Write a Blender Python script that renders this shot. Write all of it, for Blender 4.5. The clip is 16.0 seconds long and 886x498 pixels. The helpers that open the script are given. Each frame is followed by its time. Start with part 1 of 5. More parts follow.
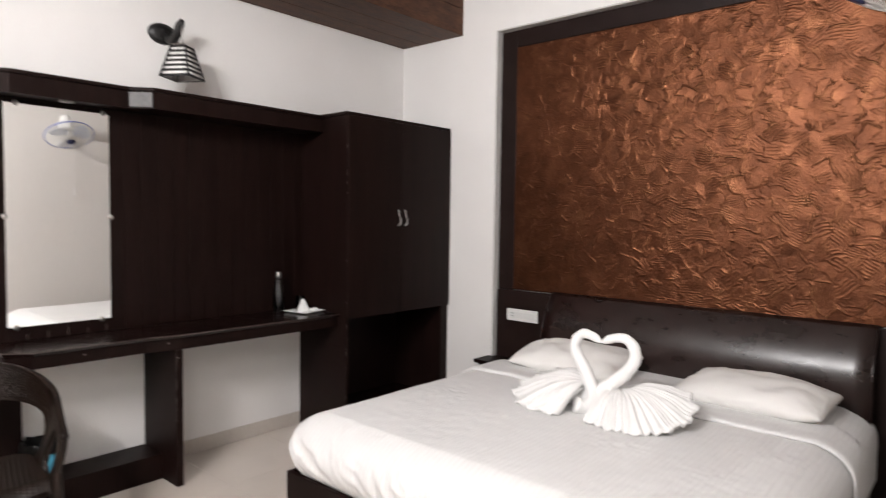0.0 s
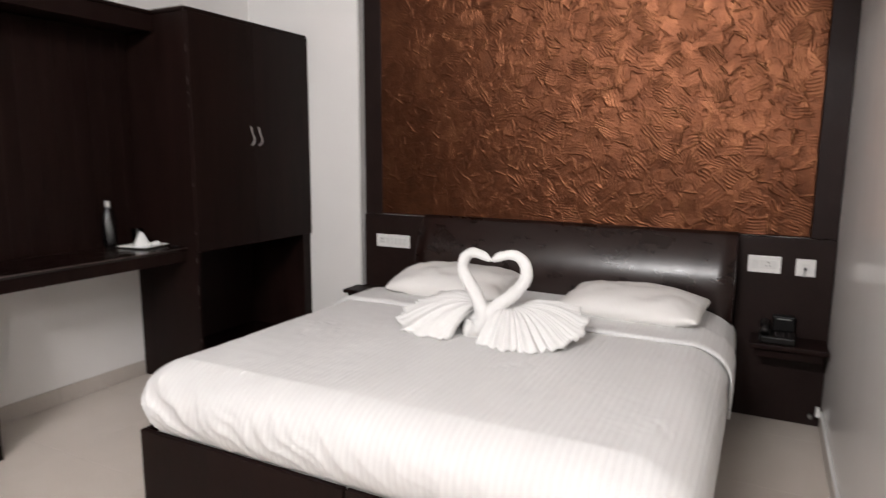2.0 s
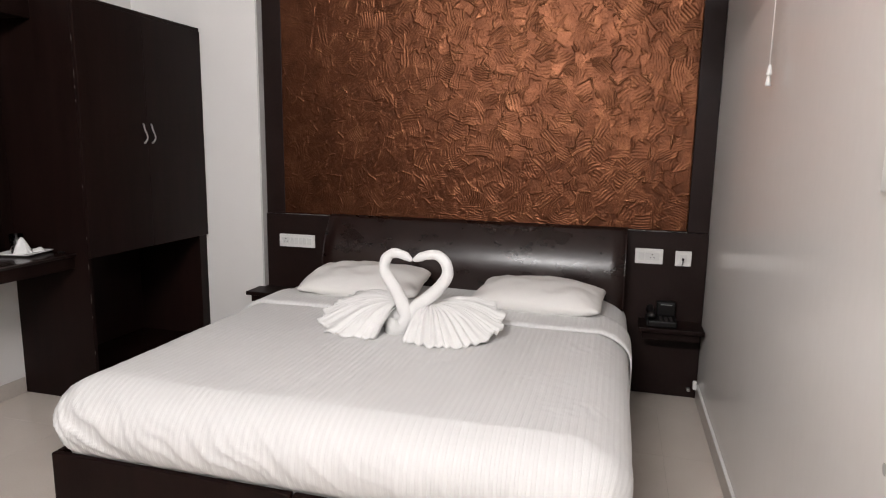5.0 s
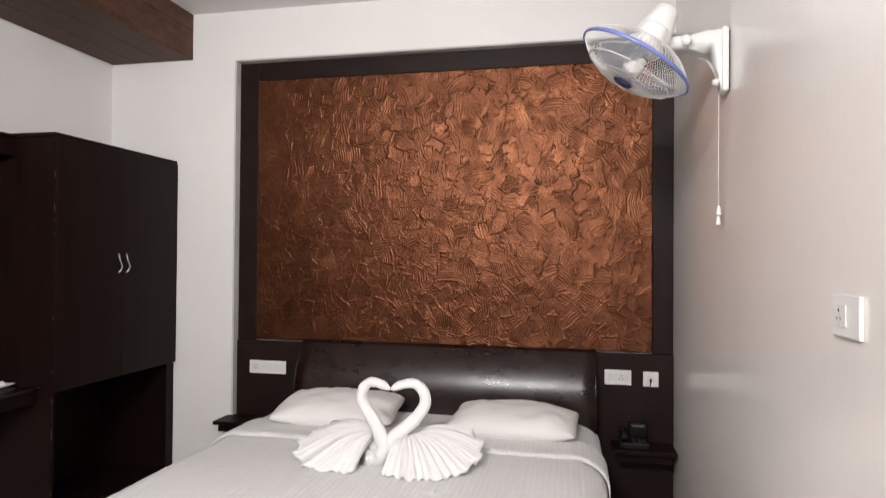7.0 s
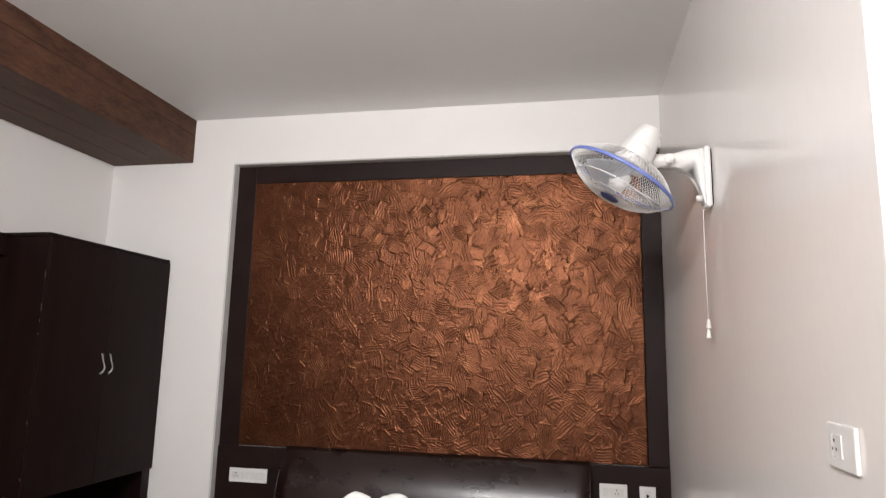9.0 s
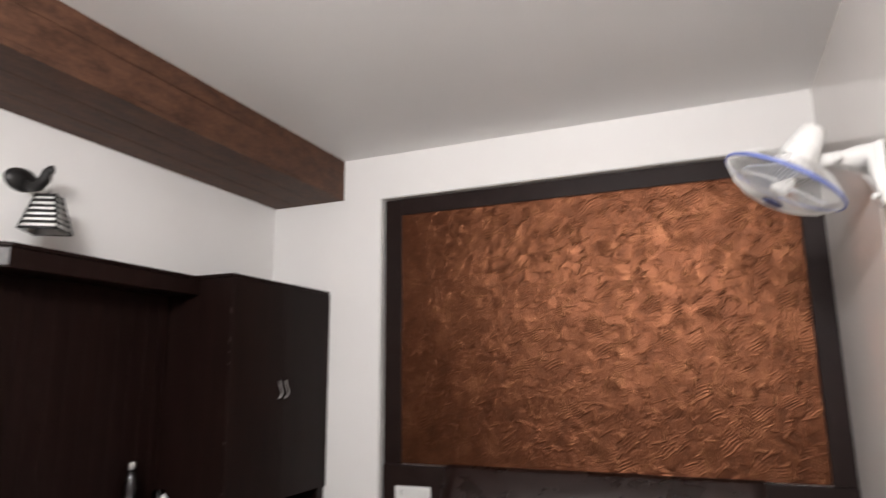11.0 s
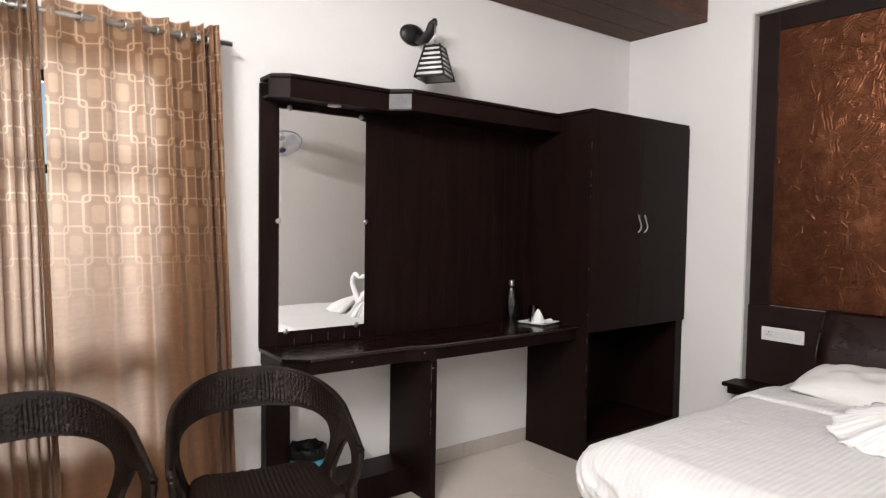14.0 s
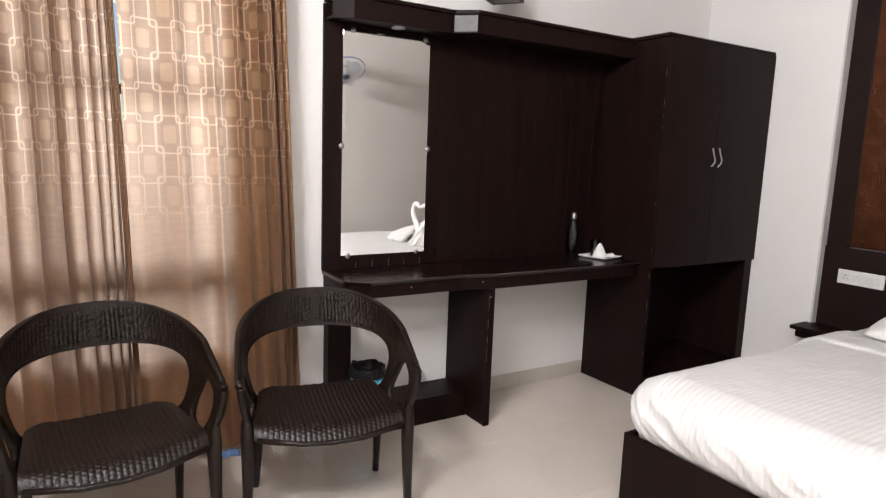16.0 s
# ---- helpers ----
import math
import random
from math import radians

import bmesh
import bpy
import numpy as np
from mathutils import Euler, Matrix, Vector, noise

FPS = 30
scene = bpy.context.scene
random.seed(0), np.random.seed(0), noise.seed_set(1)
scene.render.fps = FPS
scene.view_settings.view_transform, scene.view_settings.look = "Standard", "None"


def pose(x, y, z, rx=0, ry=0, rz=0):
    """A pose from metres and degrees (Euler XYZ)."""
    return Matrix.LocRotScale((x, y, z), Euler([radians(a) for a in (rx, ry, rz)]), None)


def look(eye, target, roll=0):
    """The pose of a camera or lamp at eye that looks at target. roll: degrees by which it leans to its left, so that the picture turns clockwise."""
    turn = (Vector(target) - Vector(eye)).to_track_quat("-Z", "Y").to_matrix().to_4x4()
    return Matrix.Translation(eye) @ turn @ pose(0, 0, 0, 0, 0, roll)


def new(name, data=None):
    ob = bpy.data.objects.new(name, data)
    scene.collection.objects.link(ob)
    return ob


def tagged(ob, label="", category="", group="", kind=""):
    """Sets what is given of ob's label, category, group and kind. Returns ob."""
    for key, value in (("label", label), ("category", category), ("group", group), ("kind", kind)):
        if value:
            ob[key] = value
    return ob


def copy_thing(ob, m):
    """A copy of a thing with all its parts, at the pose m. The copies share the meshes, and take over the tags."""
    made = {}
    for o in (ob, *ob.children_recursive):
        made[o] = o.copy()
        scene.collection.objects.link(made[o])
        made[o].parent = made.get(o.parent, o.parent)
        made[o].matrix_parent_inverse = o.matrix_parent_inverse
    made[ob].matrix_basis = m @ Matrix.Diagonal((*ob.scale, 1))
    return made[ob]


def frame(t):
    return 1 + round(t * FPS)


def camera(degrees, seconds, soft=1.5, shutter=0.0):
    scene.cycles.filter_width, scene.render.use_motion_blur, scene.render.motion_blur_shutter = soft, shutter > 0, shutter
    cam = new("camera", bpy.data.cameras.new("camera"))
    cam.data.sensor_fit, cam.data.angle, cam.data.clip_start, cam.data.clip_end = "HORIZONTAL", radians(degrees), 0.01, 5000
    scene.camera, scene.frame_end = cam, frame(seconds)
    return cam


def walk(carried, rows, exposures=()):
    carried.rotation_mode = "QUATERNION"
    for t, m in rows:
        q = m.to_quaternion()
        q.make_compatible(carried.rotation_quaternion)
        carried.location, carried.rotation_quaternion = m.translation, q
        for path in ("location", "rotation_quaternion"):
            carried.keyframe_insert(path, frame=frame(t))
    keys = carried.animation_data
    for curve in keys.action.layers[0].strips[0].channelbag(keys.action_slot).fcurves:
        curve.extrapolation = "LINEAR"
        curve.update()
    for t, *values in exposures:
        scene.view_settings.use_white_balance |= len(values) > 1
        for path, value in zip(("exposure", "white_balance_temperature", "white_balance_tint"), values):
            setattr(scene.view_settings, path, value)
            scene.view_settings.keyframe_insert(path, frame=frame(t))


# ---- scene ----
cam = camera(70.1, 16.0, soft=1.1, shutter=0.7)
PATH = [
    (0, (-0.006, 0.204, 1.539), (-1.319, 1.709, 1.437), 0.8),
    (0.5, (-0.078, 0.181, 1.474), (-1.236, 1.807, 1.356), 1.8),
    (1, (-0.178, 0.244, 1.472), (-1.237, 1.93, 1.277), 1.2),
    (1.5, (-0.292, 0.314, 1.444), (-1.284, 2.037, 1.224), 0.4),
    (2, (-0.316, 0.357, 1.437), (-1.214, 2.118, 1.131), 0.3),
    (2.5, (-0.427, 0.401, 1.399), (-1.124, 2.241, 1.042), 1.1),
    (3, (-0.471, 0.443, 1.435), (-1.078, 2.314, 1.076), 0.1),
    (5.5, (-0.508, 0.117, 1.505), (-1.002, 2.033, 1.213), 0.5),
    (6, (-0.52, 0.072, 1.538), (-0.989, 2.01, 1.383), -0.8),
    (6.5, (-0.536, 0.101, 1.566), (-0.933, 2.06, 1.482), 0.1),
    (7, (-0.559, 0.09, 1.574), (-0.966, 2.048, 1.601), 0.4),
    (7.5, (-0.556, 0.129, 1.583), (-0.947, 2.089, 1.675), 0.9),
    (8, (-0.543, 0.114, 1.595), (-0.913, 2.072, 1.768), 0.8),
    (10.5, (-0.557, 0.015, 1.669), (-1.144, 1.878, 2.102), 0.6),
    (11, (-0.637, -0.037, 1.626), (-1.396, 1.773, 2.01), -0.5),
    (11.5, (-0.569, -0.037, 1.546), (-1.583, 1.663, 1.838), -0.9),
    (12, (-0.625, -0.068, 1.584), (-1.85, 1.5, 1.784), 0.0),
    (12.5, (-0.631, -0.181, 1.58), (-1.986, 1.286, 1.693), 0.0),
    (13, (-0.633, -0.18, 1.552), (-2.105, 1.174, 1.556), 0.2),
    (13.5, (-0.636, -0.199, 1.55), (-2.191, 1.059, 1.511), 0.3),
    (14, (-0.702, -0.126, 1.522), (-2.295, 1.081, 1.434), 0.9),
    (14.5, (-0.698, -0.123, 1.515), (-2.328, 1.03, 1.391), 1.7),
    (15, (-0.709, -0.118, 1.505), (-2.365, 0.991, 1.337), 1.7),
    (15.5, (-0.72, -0.119, 1.488), (-2.393, 0.951, 1.256), 2.1),
    (16, (-0.715, -0.118, 1.493), (-2.395, 0.925, 1.192), 2.1),
]
walk(cam, [(t, look(eye, target, roll)) for t, eye, target, roll in PATH], [(0.0, 0.10), (1.0, 0.02), (3.0, -0.14), (5.5, -0.18), (7.0, -0.02), (10.5, -0.02), (11.1, 0.04), (12.0, 0.13), (14.0, 0.10), (16.0, 0.18)])

# ---- world, daylight and the room's lamp ----
world = bpy.data.worlds.new("world")
scene.world = world
world.use_nodes = True
wn = world.node_tree
sky = wn.nodes.new("ShaderNodeTexSky")
sky.sky_type, sky.sun_disc = "NISHITA", False
sky.sun_elevation, sky.sun_rotation = radians(48), radians(60)
wn.links.new(sky.outputs[0], wn.nodes["Background"].inputs[0])
wn.nodes["Background"].inputs[1].default_value = 0.12


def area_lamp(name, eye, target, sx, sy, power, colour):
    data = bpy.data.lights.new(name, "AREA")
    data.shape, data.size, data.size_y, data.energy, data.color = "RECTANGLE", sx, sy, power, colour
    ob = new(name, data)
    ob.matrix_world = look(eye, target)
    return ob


area_lamp("unseen_tube_light", (-1.35, -0.86, 2.94), (-1.35, 3.0, 2.50), 1.2, 0.07, 126, (1.0, 0.972, 0.972))
# second lamp is unseen, added to even out the light on the west wall
area_lamp("unseen_tube_light", (0.45, -0.86, 2.94), (-1.20, 3.0, 2.30), 1.2, 0.07, 32, (1.0, 0.972, 0.972))
area_lamp("window_daylight", (-5.00, 0.42, 1.62), (-3.8, 0.25, 1.35), 0.7, 0.8, 48, (0.94, 0.97, 1.0))

# ---- materials ----
def nodes_of(name):
    m = bpy.data.materials.new(name)
    m.use_nodes = True
    return m, m.node_tree, m.node_tree.nodes["Principled BSDF"]


def link(t, a, b):
    t.links.new(a, b)


def noise_tex(t, scale, detail=4, stretch=(1, 1, 1), rough=0.55, coord="Object"):
    tc = t.nodes.new("ShaderNodeTexCoord")
    mp = t.nodes.new("ShaderNodeMapping")
    mp.inputs["Scale"].default_value = stretch
    n = t.nodes.new("ShaderNodeTexNoise")
    n.inputs["Scale"].default_value, n.inputs["Detail"].default_value, n.inputs["Roughness"].default_value = scale, detail, rough
    link(t, tc.outputs[coord], mp.inputs[0])
    link(t, mp.outputs[0], n.inputs["Vector"])
    return n.outputs["Fac"]


def ramp(t, fac, stops):
    r = t.nodes.new("ShaderNodeValToRGB")
    while len(r.color_ramp.elements) < len(stops):
        r.color_ramp.elements.new(0.5)
    for e, (p, c) in zip(r.color_ramp.elements, stops):
        e.position, e.color = p, (*c, 1)
    link(t, fac, r.inputs[0])
    return r.outputs["Color"]


def math_node(t, op, a, b=None, c=None):
    n = t.nodes.new("ShaderNodeMath")
    n.operation = op
    for i, v in enumerate((a, b, c)):
        if v is None:
            continue
        if isinstance(v, (int, float)):
            n.inputs[i].default_value = v
        else:
            link(t, v, n.inputs[i])
    return n.outputs[0]


def mix_colour(t, fac, a, b, blend="MIX"):
    n = t.nodes.new("ShaderNodeMix")
    n.data_type, n.blend_type = "RGBA", blend
    for i, v in ((0, fac), (6, a), (7, b)):
        if isinstance(v, (int, float)):
            n.inputs[i].default_value = v
        elif isinstance(v, tuple):
            n.inputs[i].default_value = (*v, 1)
        else:
            link(t, v, n.inputs[i])
    return n.outputs[2]


def bump(t, height, strength, distance, bsdf):
    b = t.nodes.new("ShaderNodeBump")
    b.inputs["Strength"].default_value, b.inputs["Distance"].default_value = strength, distance
    link(t, height, b.inputs["Height"])
    link(t, b.outputs[0], bsdf.inputs["Normal"])
    return b


def surface(name, dark, light, rough=0.5, metal=0.0, scale=6, stretch=(1, 1, 1), fine=90, relief=0.15, depth=0.002, gloss_var=0.1, coat=0.0, spec=0.5):
    """A two-scale surface: broad drifts between two colours, fine grain, small relief and uneven gloss."""
    m, t, b = nodes_of(name)
    broad, grain = noise_tex(t, scale, 5, stretch), noise_tex(t, fine, 3, stretch)
    both = math_node(t, "ADD", math_node(t, "MULTIPLY", broad, 0.65), math_node(t, "MULTIPLY", grain, 0.35))
    link(t, ramp(t, both, ((0.32, dark), (0.68, light))), b.inputs["Base Color"])
    link(t, math_node(t, "MULTIPLY_ADD", broad, gloss_var * 2, rough - gloss_var), b.inputs["Roughness"])
    b.inputs["Metallic"].default_value = metal
    b.inputs["Specular IOR Level"].default_value = spec
    b.inputs["Coat Weight"].default_value = coat
    b.inputs["Coat Roughness"].default_value = 0.25
    if relief:
        bump(t, both, relief, depth, b)
    return m


WALL = surface("white_emulsion", (0.785, 0.768, 0.748), (0.825, 0.81, 0.792), 0.55, scale=1.6, fine=140, relief=0.10)
WALL_GLOSS = surface("white_enamel_wall", (0.775, 0.745, 0.715), (0.815, 0.785, 0.755), 0.17, scale=1.2, stretch=(1, 1, 0.35), fine=45, relief=0.05, gloss_var=0.04)

def scuffed(m, spots):
    """Adds dark rubbed marks with ragged edges at places of the object, in metres."""
    t = m.node_tree
    bs = t.nodes["Principled BSDF"]
    src = bs.inputs["Base Color"].links[0].from_socket
    tc = t.nodes.new("ShaderNodeTexCoord")
    rag = noise_tex(t, 38, 5, (1, 1, 0.5), 0.7)
    total = None
    for place, size in spots:
        d = t.nodes.new("ShaderNodeVectorMath")
        d.operation = "DISTANCE"
        d.inputs[1].default_value = place
        link(t, tc.outputs["Object"], d.inputs[0])
        near = math_node(t, "SUBTRACT", 1.0, math_node(t, "DIVIDE", d.outputs["Value"], size))
        near = math_node(t, "MAXIMUM", near, 0.0)
        total = near if total is None else math_node(t, "MAXIMUM", total, near)
    mask = math_node(t, "GREATER_THAN", math_node(t, "MULTIPLY", total, rag), 0.27)
    link(t, mix_colour(t, math_node(t, "MULTIPLY", mask, 0.55), src, (0.22, 0.20, 0.19)), bs.inputs["Base Color"])
    return m


CEILING = surface("ceiling_distemper", (0.79, 0.785, 0.78), (0.83, 0.825, 0.82), 0.6, scale=0.9, fine=110, relief=0.08)
scuffed(WALL_GLOSS, [((-0.06, -1.228, 0.950), 0.030), ((-0.06, -1.243, 0.918), 0.034), ((-0.06, -1.225, 0.880), 0.026)])
# rough plaster edge, with the shade of the recess side put into its grey
REVEAL = surface("shade_grey_plaster_edge", (0.50, 0.49, 0.475), (0.62, 0.61, 0.595), 0.7, scale=5, fine=80, relief=0.4)
DARK = surface("dark_stained_laminate", (0.0058, 0.0024, 0.0019), (0.0135, 0.0061, 0.0050), 0.46, scale=3, stretch=(5, 5, 0.45), fine=50, relief=0.12, gloss_var=0.08, spec=0.11)
DARK_FLAT = surface("dark_stained_worktop", (0.0065, 0.0024, 0.0020), (0.0150, 0.0068, 0.0058), 0.22, scale=5, stretch=(4, 0.6, 4), fine=60, relief=0.06, gloss_var=0.08, spec=0.40)
FRAME = surface("dark_brown_enamel", (0.0100, 0.0044, 0.0036), (0.0180, 0.0090, 0.0074), 0.48, scale=4, fine=70, relief=0.15, gloss_var=0.08, spec=0.18)
LEATHER = surface("polished_brown_headboard", (0.0100, 0.0036, 0.0028), (0.0185, 0.0080, 0.0064), 0.29, scale=5, stretch=(1, 1, 1.6), fine=30, relief=0.07, gloss_var=0.13, spec=0.55)
CHIPPED = surface("worn_edge", (0.03, 0.02, 0.017), (0.11, 0.085, 0.075), 0.5, scale=14, fine=120, relief=0.3)
GREY_PLATE = surface("sheen_grey", (0.10, 0.098, 0.098), (0.17, 0.167, 0.167), 0.6, scale=9, fine=70, relief=0.05)
BEAM = surface("brown_wood_laminate", (0.036, 0.0160, 0.0100), (0.125, 0.059, 0.036), 0.55, scale=7.0, stretch=(2.2, 0.7, 2.2), fine=40, relief=0.5, depth=0.003, spec=0.2)
SKIRT = surface("cream_skirting_tile", (0.47, 0.42, 0.375), (0.55, 0.50, 0.455), 0.3, scale=3, fine=50, relief=0.05)
GROUT = surface("grout", (0.54, 0.48, 0.43), (0.60, 0.54, 0.49), 0.8, scale=8, fine=120, relief=0.2)
PLASTIC = surface("white_plastic", (0.74, 0.73, 0.71), (0.80, 0.79, 0.77), 0.32, scale=9, fine=80, relief=0.03)
# the same white plastic a little darker, for rockers and sockets
PLASTIC_SHADE = surface("greyer_switch_plastic", (0.66, 0.655, 0.64), (0.74, 0.73, 0.71), 0.4, scale=9, fine=80, relief=0.03)
SOCKET_DARK = surface("dark_stained_laminate", (0.0045, 0.0020, 0.0018), (0.0120, 0.0060, 0.0052), 0.46, scale=3, stretch=(5, 5, 0.45), fine=50, relief=0.12, gloss_var=0.08, spec=0.22)
BLUE = surface("blue_plastic", (0.115, 0.155, 0.42), (0.165, 0.21, 0.50), 0.35, scale=9, fine=70, relief=0.03)
NAVY = surface("navy_badge", (0.02, 0.028, 0.09), (0.035, 0.045, 0.13), 0.4, relief=0)
STEEL = surface("brushed_steel", (0.50, 0.49, 0.47), (0.66, 0.65, 0.63), 0.36, metal=1.0, scale=14, fine=120, relief=0.03)
BLACK = surface("black_iron", (0.006, 0.0055, 0.0055), (0.014, 0.0125, 0.012), 0.45, scale=10, fine=90, relief=0.1)
PHONE = surface("black_plastic", (0.0045, 0.0042, 0.0042), (0.009, 0.0085, 0.0085), 0.38, scale=9, fine=100, relief=0.05, spec=0.2)
LCD = surface("grey_display", (0.20, 0.21, 0.20), (0.28, 0.29, 0.28), 0.25, relief=0)
BIN_BLUE = surface("turquoise_bin", (0.05, 0.27, 0.40), (0.08, 0.34, 0.48), 0.38, scale=9, fine=60, relief=0.03)
BAG = surface("black_bin_liner", (0.003, 0.003, 0.003), (0.007, 0.007, 0.007), 0.4, scale=30, fine=90, relief=0.8, depth=0.01, spec=0.2)
RATTAN = surface("dark_brown_rattan_plastic", (0.0062, 0.0031, 0.0020), (0.0140, 0.0075, 0.0050), 0.37, scale=16, fine=110, relief=0.15, gloss_var=0.08, spec=0.32)
PILLOW = surface("white_pillow_cotton", (0.76, 0.745, 0.72), (0.82, 0.805, 0.78), 0.85, scale=5, fine=190, relief=0.25)
TOWEL = surface("white_terry_towel", (0.80, 0.79, 0.775), (0.86, 0.85, 0.835), 0.95, scale=20, fine=420, relief=0.8, depth=0.003)
CERAMIC = surface("white_ceramic", (0.76, 0.76, 0.75), (0.82, 0.82, 0.81), 0.15, relief=0)
NAPKIN = surface("white_paper", (0.78, 0.78, 0.77), (0.84, 0.84, 0.83), 0.9, scale=30, fine=150, relief=0.2)
OPAL = surface("opal_panel", (0.78, 0.77, 0.74), (0.84, 0.83, 0.80), 0.5, relief=0)
BLUE_CLOTH = surface("blue_cloth", (0.12, 0.25, 0.52), (0.2, 0.34, 0.62), 0.9, scale=12, fine=160, relief=0.4)
OUTSIDE = surface("outside_plaster", (0.55, 0.55, 0.53), (0.65, 0.65, 0.63), 0.8, scale=2, fine=50, relief=0.2)

TILE, tt, tb = nodes_of("cream_vitrified_tile")
tile_info = tt.nodes.new("ShaderNodeObjectInfo")
tile_speck = math_node(tt, "ADD", math_node(tt, "MULTIPLY", noise_tex(tt, 130, 3), 0.5), math_node(tt, "MULTIPLY", noise_tex(tt, 3, 4), 0.5))
tile_tone = ramp(tt, tile_speck, ((0.35, (0.60, 0.535, 0.475)), (0.65, (0.67, 0.605, 0.545))))
link(tt, mix_colour(tt, math_node(tt, "MULTIPLY", tile_info.outputs["Random"], 0.12), tile_tone, (0.58, 0.52, 0.46)), tb.inputs["Base Color"])
link(tt, math_node(tt, "MULTIPLY_ADD", noise_tex(tt, 5, 4), 0.12, 0.07), tb.inputs["Roughness"])

# Copper paint dragged over the dark-brown textured plaster: the raised ridges carry more copper, their paler tone also
# standing in for glints.
COPPER, ct, cb = nodes_of("copper_textured_plaster")
raised = ct.nodes.new("ShaderNodeAttribute")
raised.attribute_name = "raised"
tone = ct.nodes.new("ShaderNodeAttribute")
tone.attribute_name = "tone"
patches = noise_tex(ct, 4.5, 6, rough=0.68)
fleck = noise_tex(ct, 75, 3, rough=0.7)
rub_glint = math_node(ct, "ADD", math_node(ct, "MULTIPLY", raised.outputs["Fac"], 0.50), math_node(ct, "MULTIPLY", tone.outputs["Fac"], 0.16))
rub_glint = math_node(ct, "ADD", rub_glint, math_node(ct, "MULTIPLY", patches, 0.55))
rub_glint = math_node(ct, "ADD", rub_glint, math_node(ct, "MULTIPLY", math_node(ct, "SUBTRACT", fleck, 0.5), 0.22))
link(ct, ramp(ct, rub_glint, ((0.30, (0.078, 0.0275, 0.0135)), (0.48, (0.122, 0.0450, 0.0215)), (0.66, (0.195, 0.078, 0.037)), (0.88, (0.37, 0.175, 0.090)))), cb.inputs["Base Color"])
dull = math_node(ct, "MULTIPLY_ADD", tone.outputs["Fac"], -0.14, 0.33)
link(ct, math_node(ct, "MULTIPLY_ADD", fleck, 0.16, dull), cb.inputs["Roughness"])
cb.inputs["Metallic"].default_value = 0.86
cb.inputs["Specular IOR Level"].default_value = 0.25
crinkle = noise_tex(ct, 42, 5, rough=0.75)
bump(ct, math_node(ct, "ADD", fleck, math_node(ct, "MULTIPLY", crinkle, 1.6)), 0.34, 0.0035, cb)


def linen_material(name, stripe):
    """White satin-stripe bed linen; stripes run along the bed."""
    m, t, b = nodes_of(name)
    tc = t.nodes.new("ShaderNodeTexCoord")
    sep = t.nodes.new("ShaderNodeSeparateXYZ")
    link(t, tc.outputs["UV"], sep.inputs[0])
    w = math_node(t, "SINE", math_node(t, "MULTIPLY", sep.outputs[0], 2 * math.pi / stripe))
    band = math_node(t, "SMOOTH_MIN", math_node(t, "MULTIPLY_ADD", w, 2.0, 0.5), 1.0, 0.2)
    band = math_node(t, "MAXIMUM", band, 0.0)
    base = ramp(t, noise_tex(t, 4, 5), ((0.3, (0.722, 0.716, 0.708)), (0.7, (0.768, 0.762, 0.754))))
    link(t, mix_colour(t, math_node(t, "MULTIPLY", band, 0.5), base, (0.685, 0.678, 0.668)), b.inputs["Base Color"])
    link(t, math_node(t, "MULTIPLY_ADD", band, -0.22, 0.80), b.inputs["Roughness"])
    b.inputs["Sheen Weight"].default_value = 0.15
    crease = math_node(t, "ADD", math_node(t, "MULTIPLY", noise_tex(t, 7, 6, (1, 0.5, 1)), 0.7), math_node(t, "MULTIPLY", band, 0.17))
    crease = math_node(t, "ADD", crease, math_node(t, "MULTIPLY", noise_tex(t, 240, 2), 0.10))
    bump(t, crease, 0.45, 0.014, b)
    return m


LINEN = linen_material("white_stripe_linen", 0.024)

# Curtain: translucent brown cloth with a woven cream lattice, its colour faded below as if washed out by daylight glow.
CURTAIN, kt, kb = nodes_of("brown_lattice_curtain")
kc = kt.nodes.new("ShaderNodeTexCoord")
ks = kt.nodes.new("ShaderNodeSeparateXYZ")
link(kt, kc.outputs["UV"], ks.inputs[0])


def lattice(cell_w, cell_h, shift_u, shift_v, half_w, half_h, corner, line):
    """Rounded rectangles on a grid: returns outline and filled masks."""
    def fold(axis, size, shift):
        a = math_node(kt, "ADD", axis, shift)
        return math_node(kt, "ABSOLUTE", math_node(kt, "SUBTRACT", math_node(kt, "MODULO", a, size), size / 2))
    qx = math_node(kt, "MAXIMUM", math_node(kt, "SUBTRACT", fold(ks.outputs[0], cell_w, shift_u), half_w - corner), 0.0)
    qy = math_node(kt, "MAXIMUM", math_node(kt, "SUBTRACT", fold(ks.outputs[1], cell_h, shift_v), half_h - corner), 0.0)
    d = math_node(kt, "SUBTRACT", math_node(kt, "SQRT", math_node(kt, "ADD", math_node(kt, "MULTIPLY", qx, qx), math_node(kt, "MULTIPLY", qy, qy))), corner)
    edge = math_node(kt, "LESS_THAN", math_node(kt, "ABSOLUTE", d), line)
    return edge, math_node(kt, "LESS_THAN", d, 0.0)


CW, CH = 0.128, 0.262
ring_a, _ = lattice(CW, CH, 10.0, 10.0, 0.0410, 0.0800, 0.013, 0.0034)
ring_b, _ = lattice(CW, CH, 10.0 + CW / 2, 10.0 + CH / 2, 0.0410, 0.0800, 0.013, 0.0034)
_, fill_a = lattice(CW, CH, 10.0, 10.0, 0.0205, 0.0385, 0.011, 0.004)
_, fill_b = lattice(CW, CH, 10.0 + CW / 2, 10.0 + CH / 2, 0.0205, 0.0385, 0.011, 0.004)
fade = kt.nodes.new("ShaderNodeMapRange")
fade.inputs[1].default_value, fade.inputs[2].default_value = 1.10, 1.62
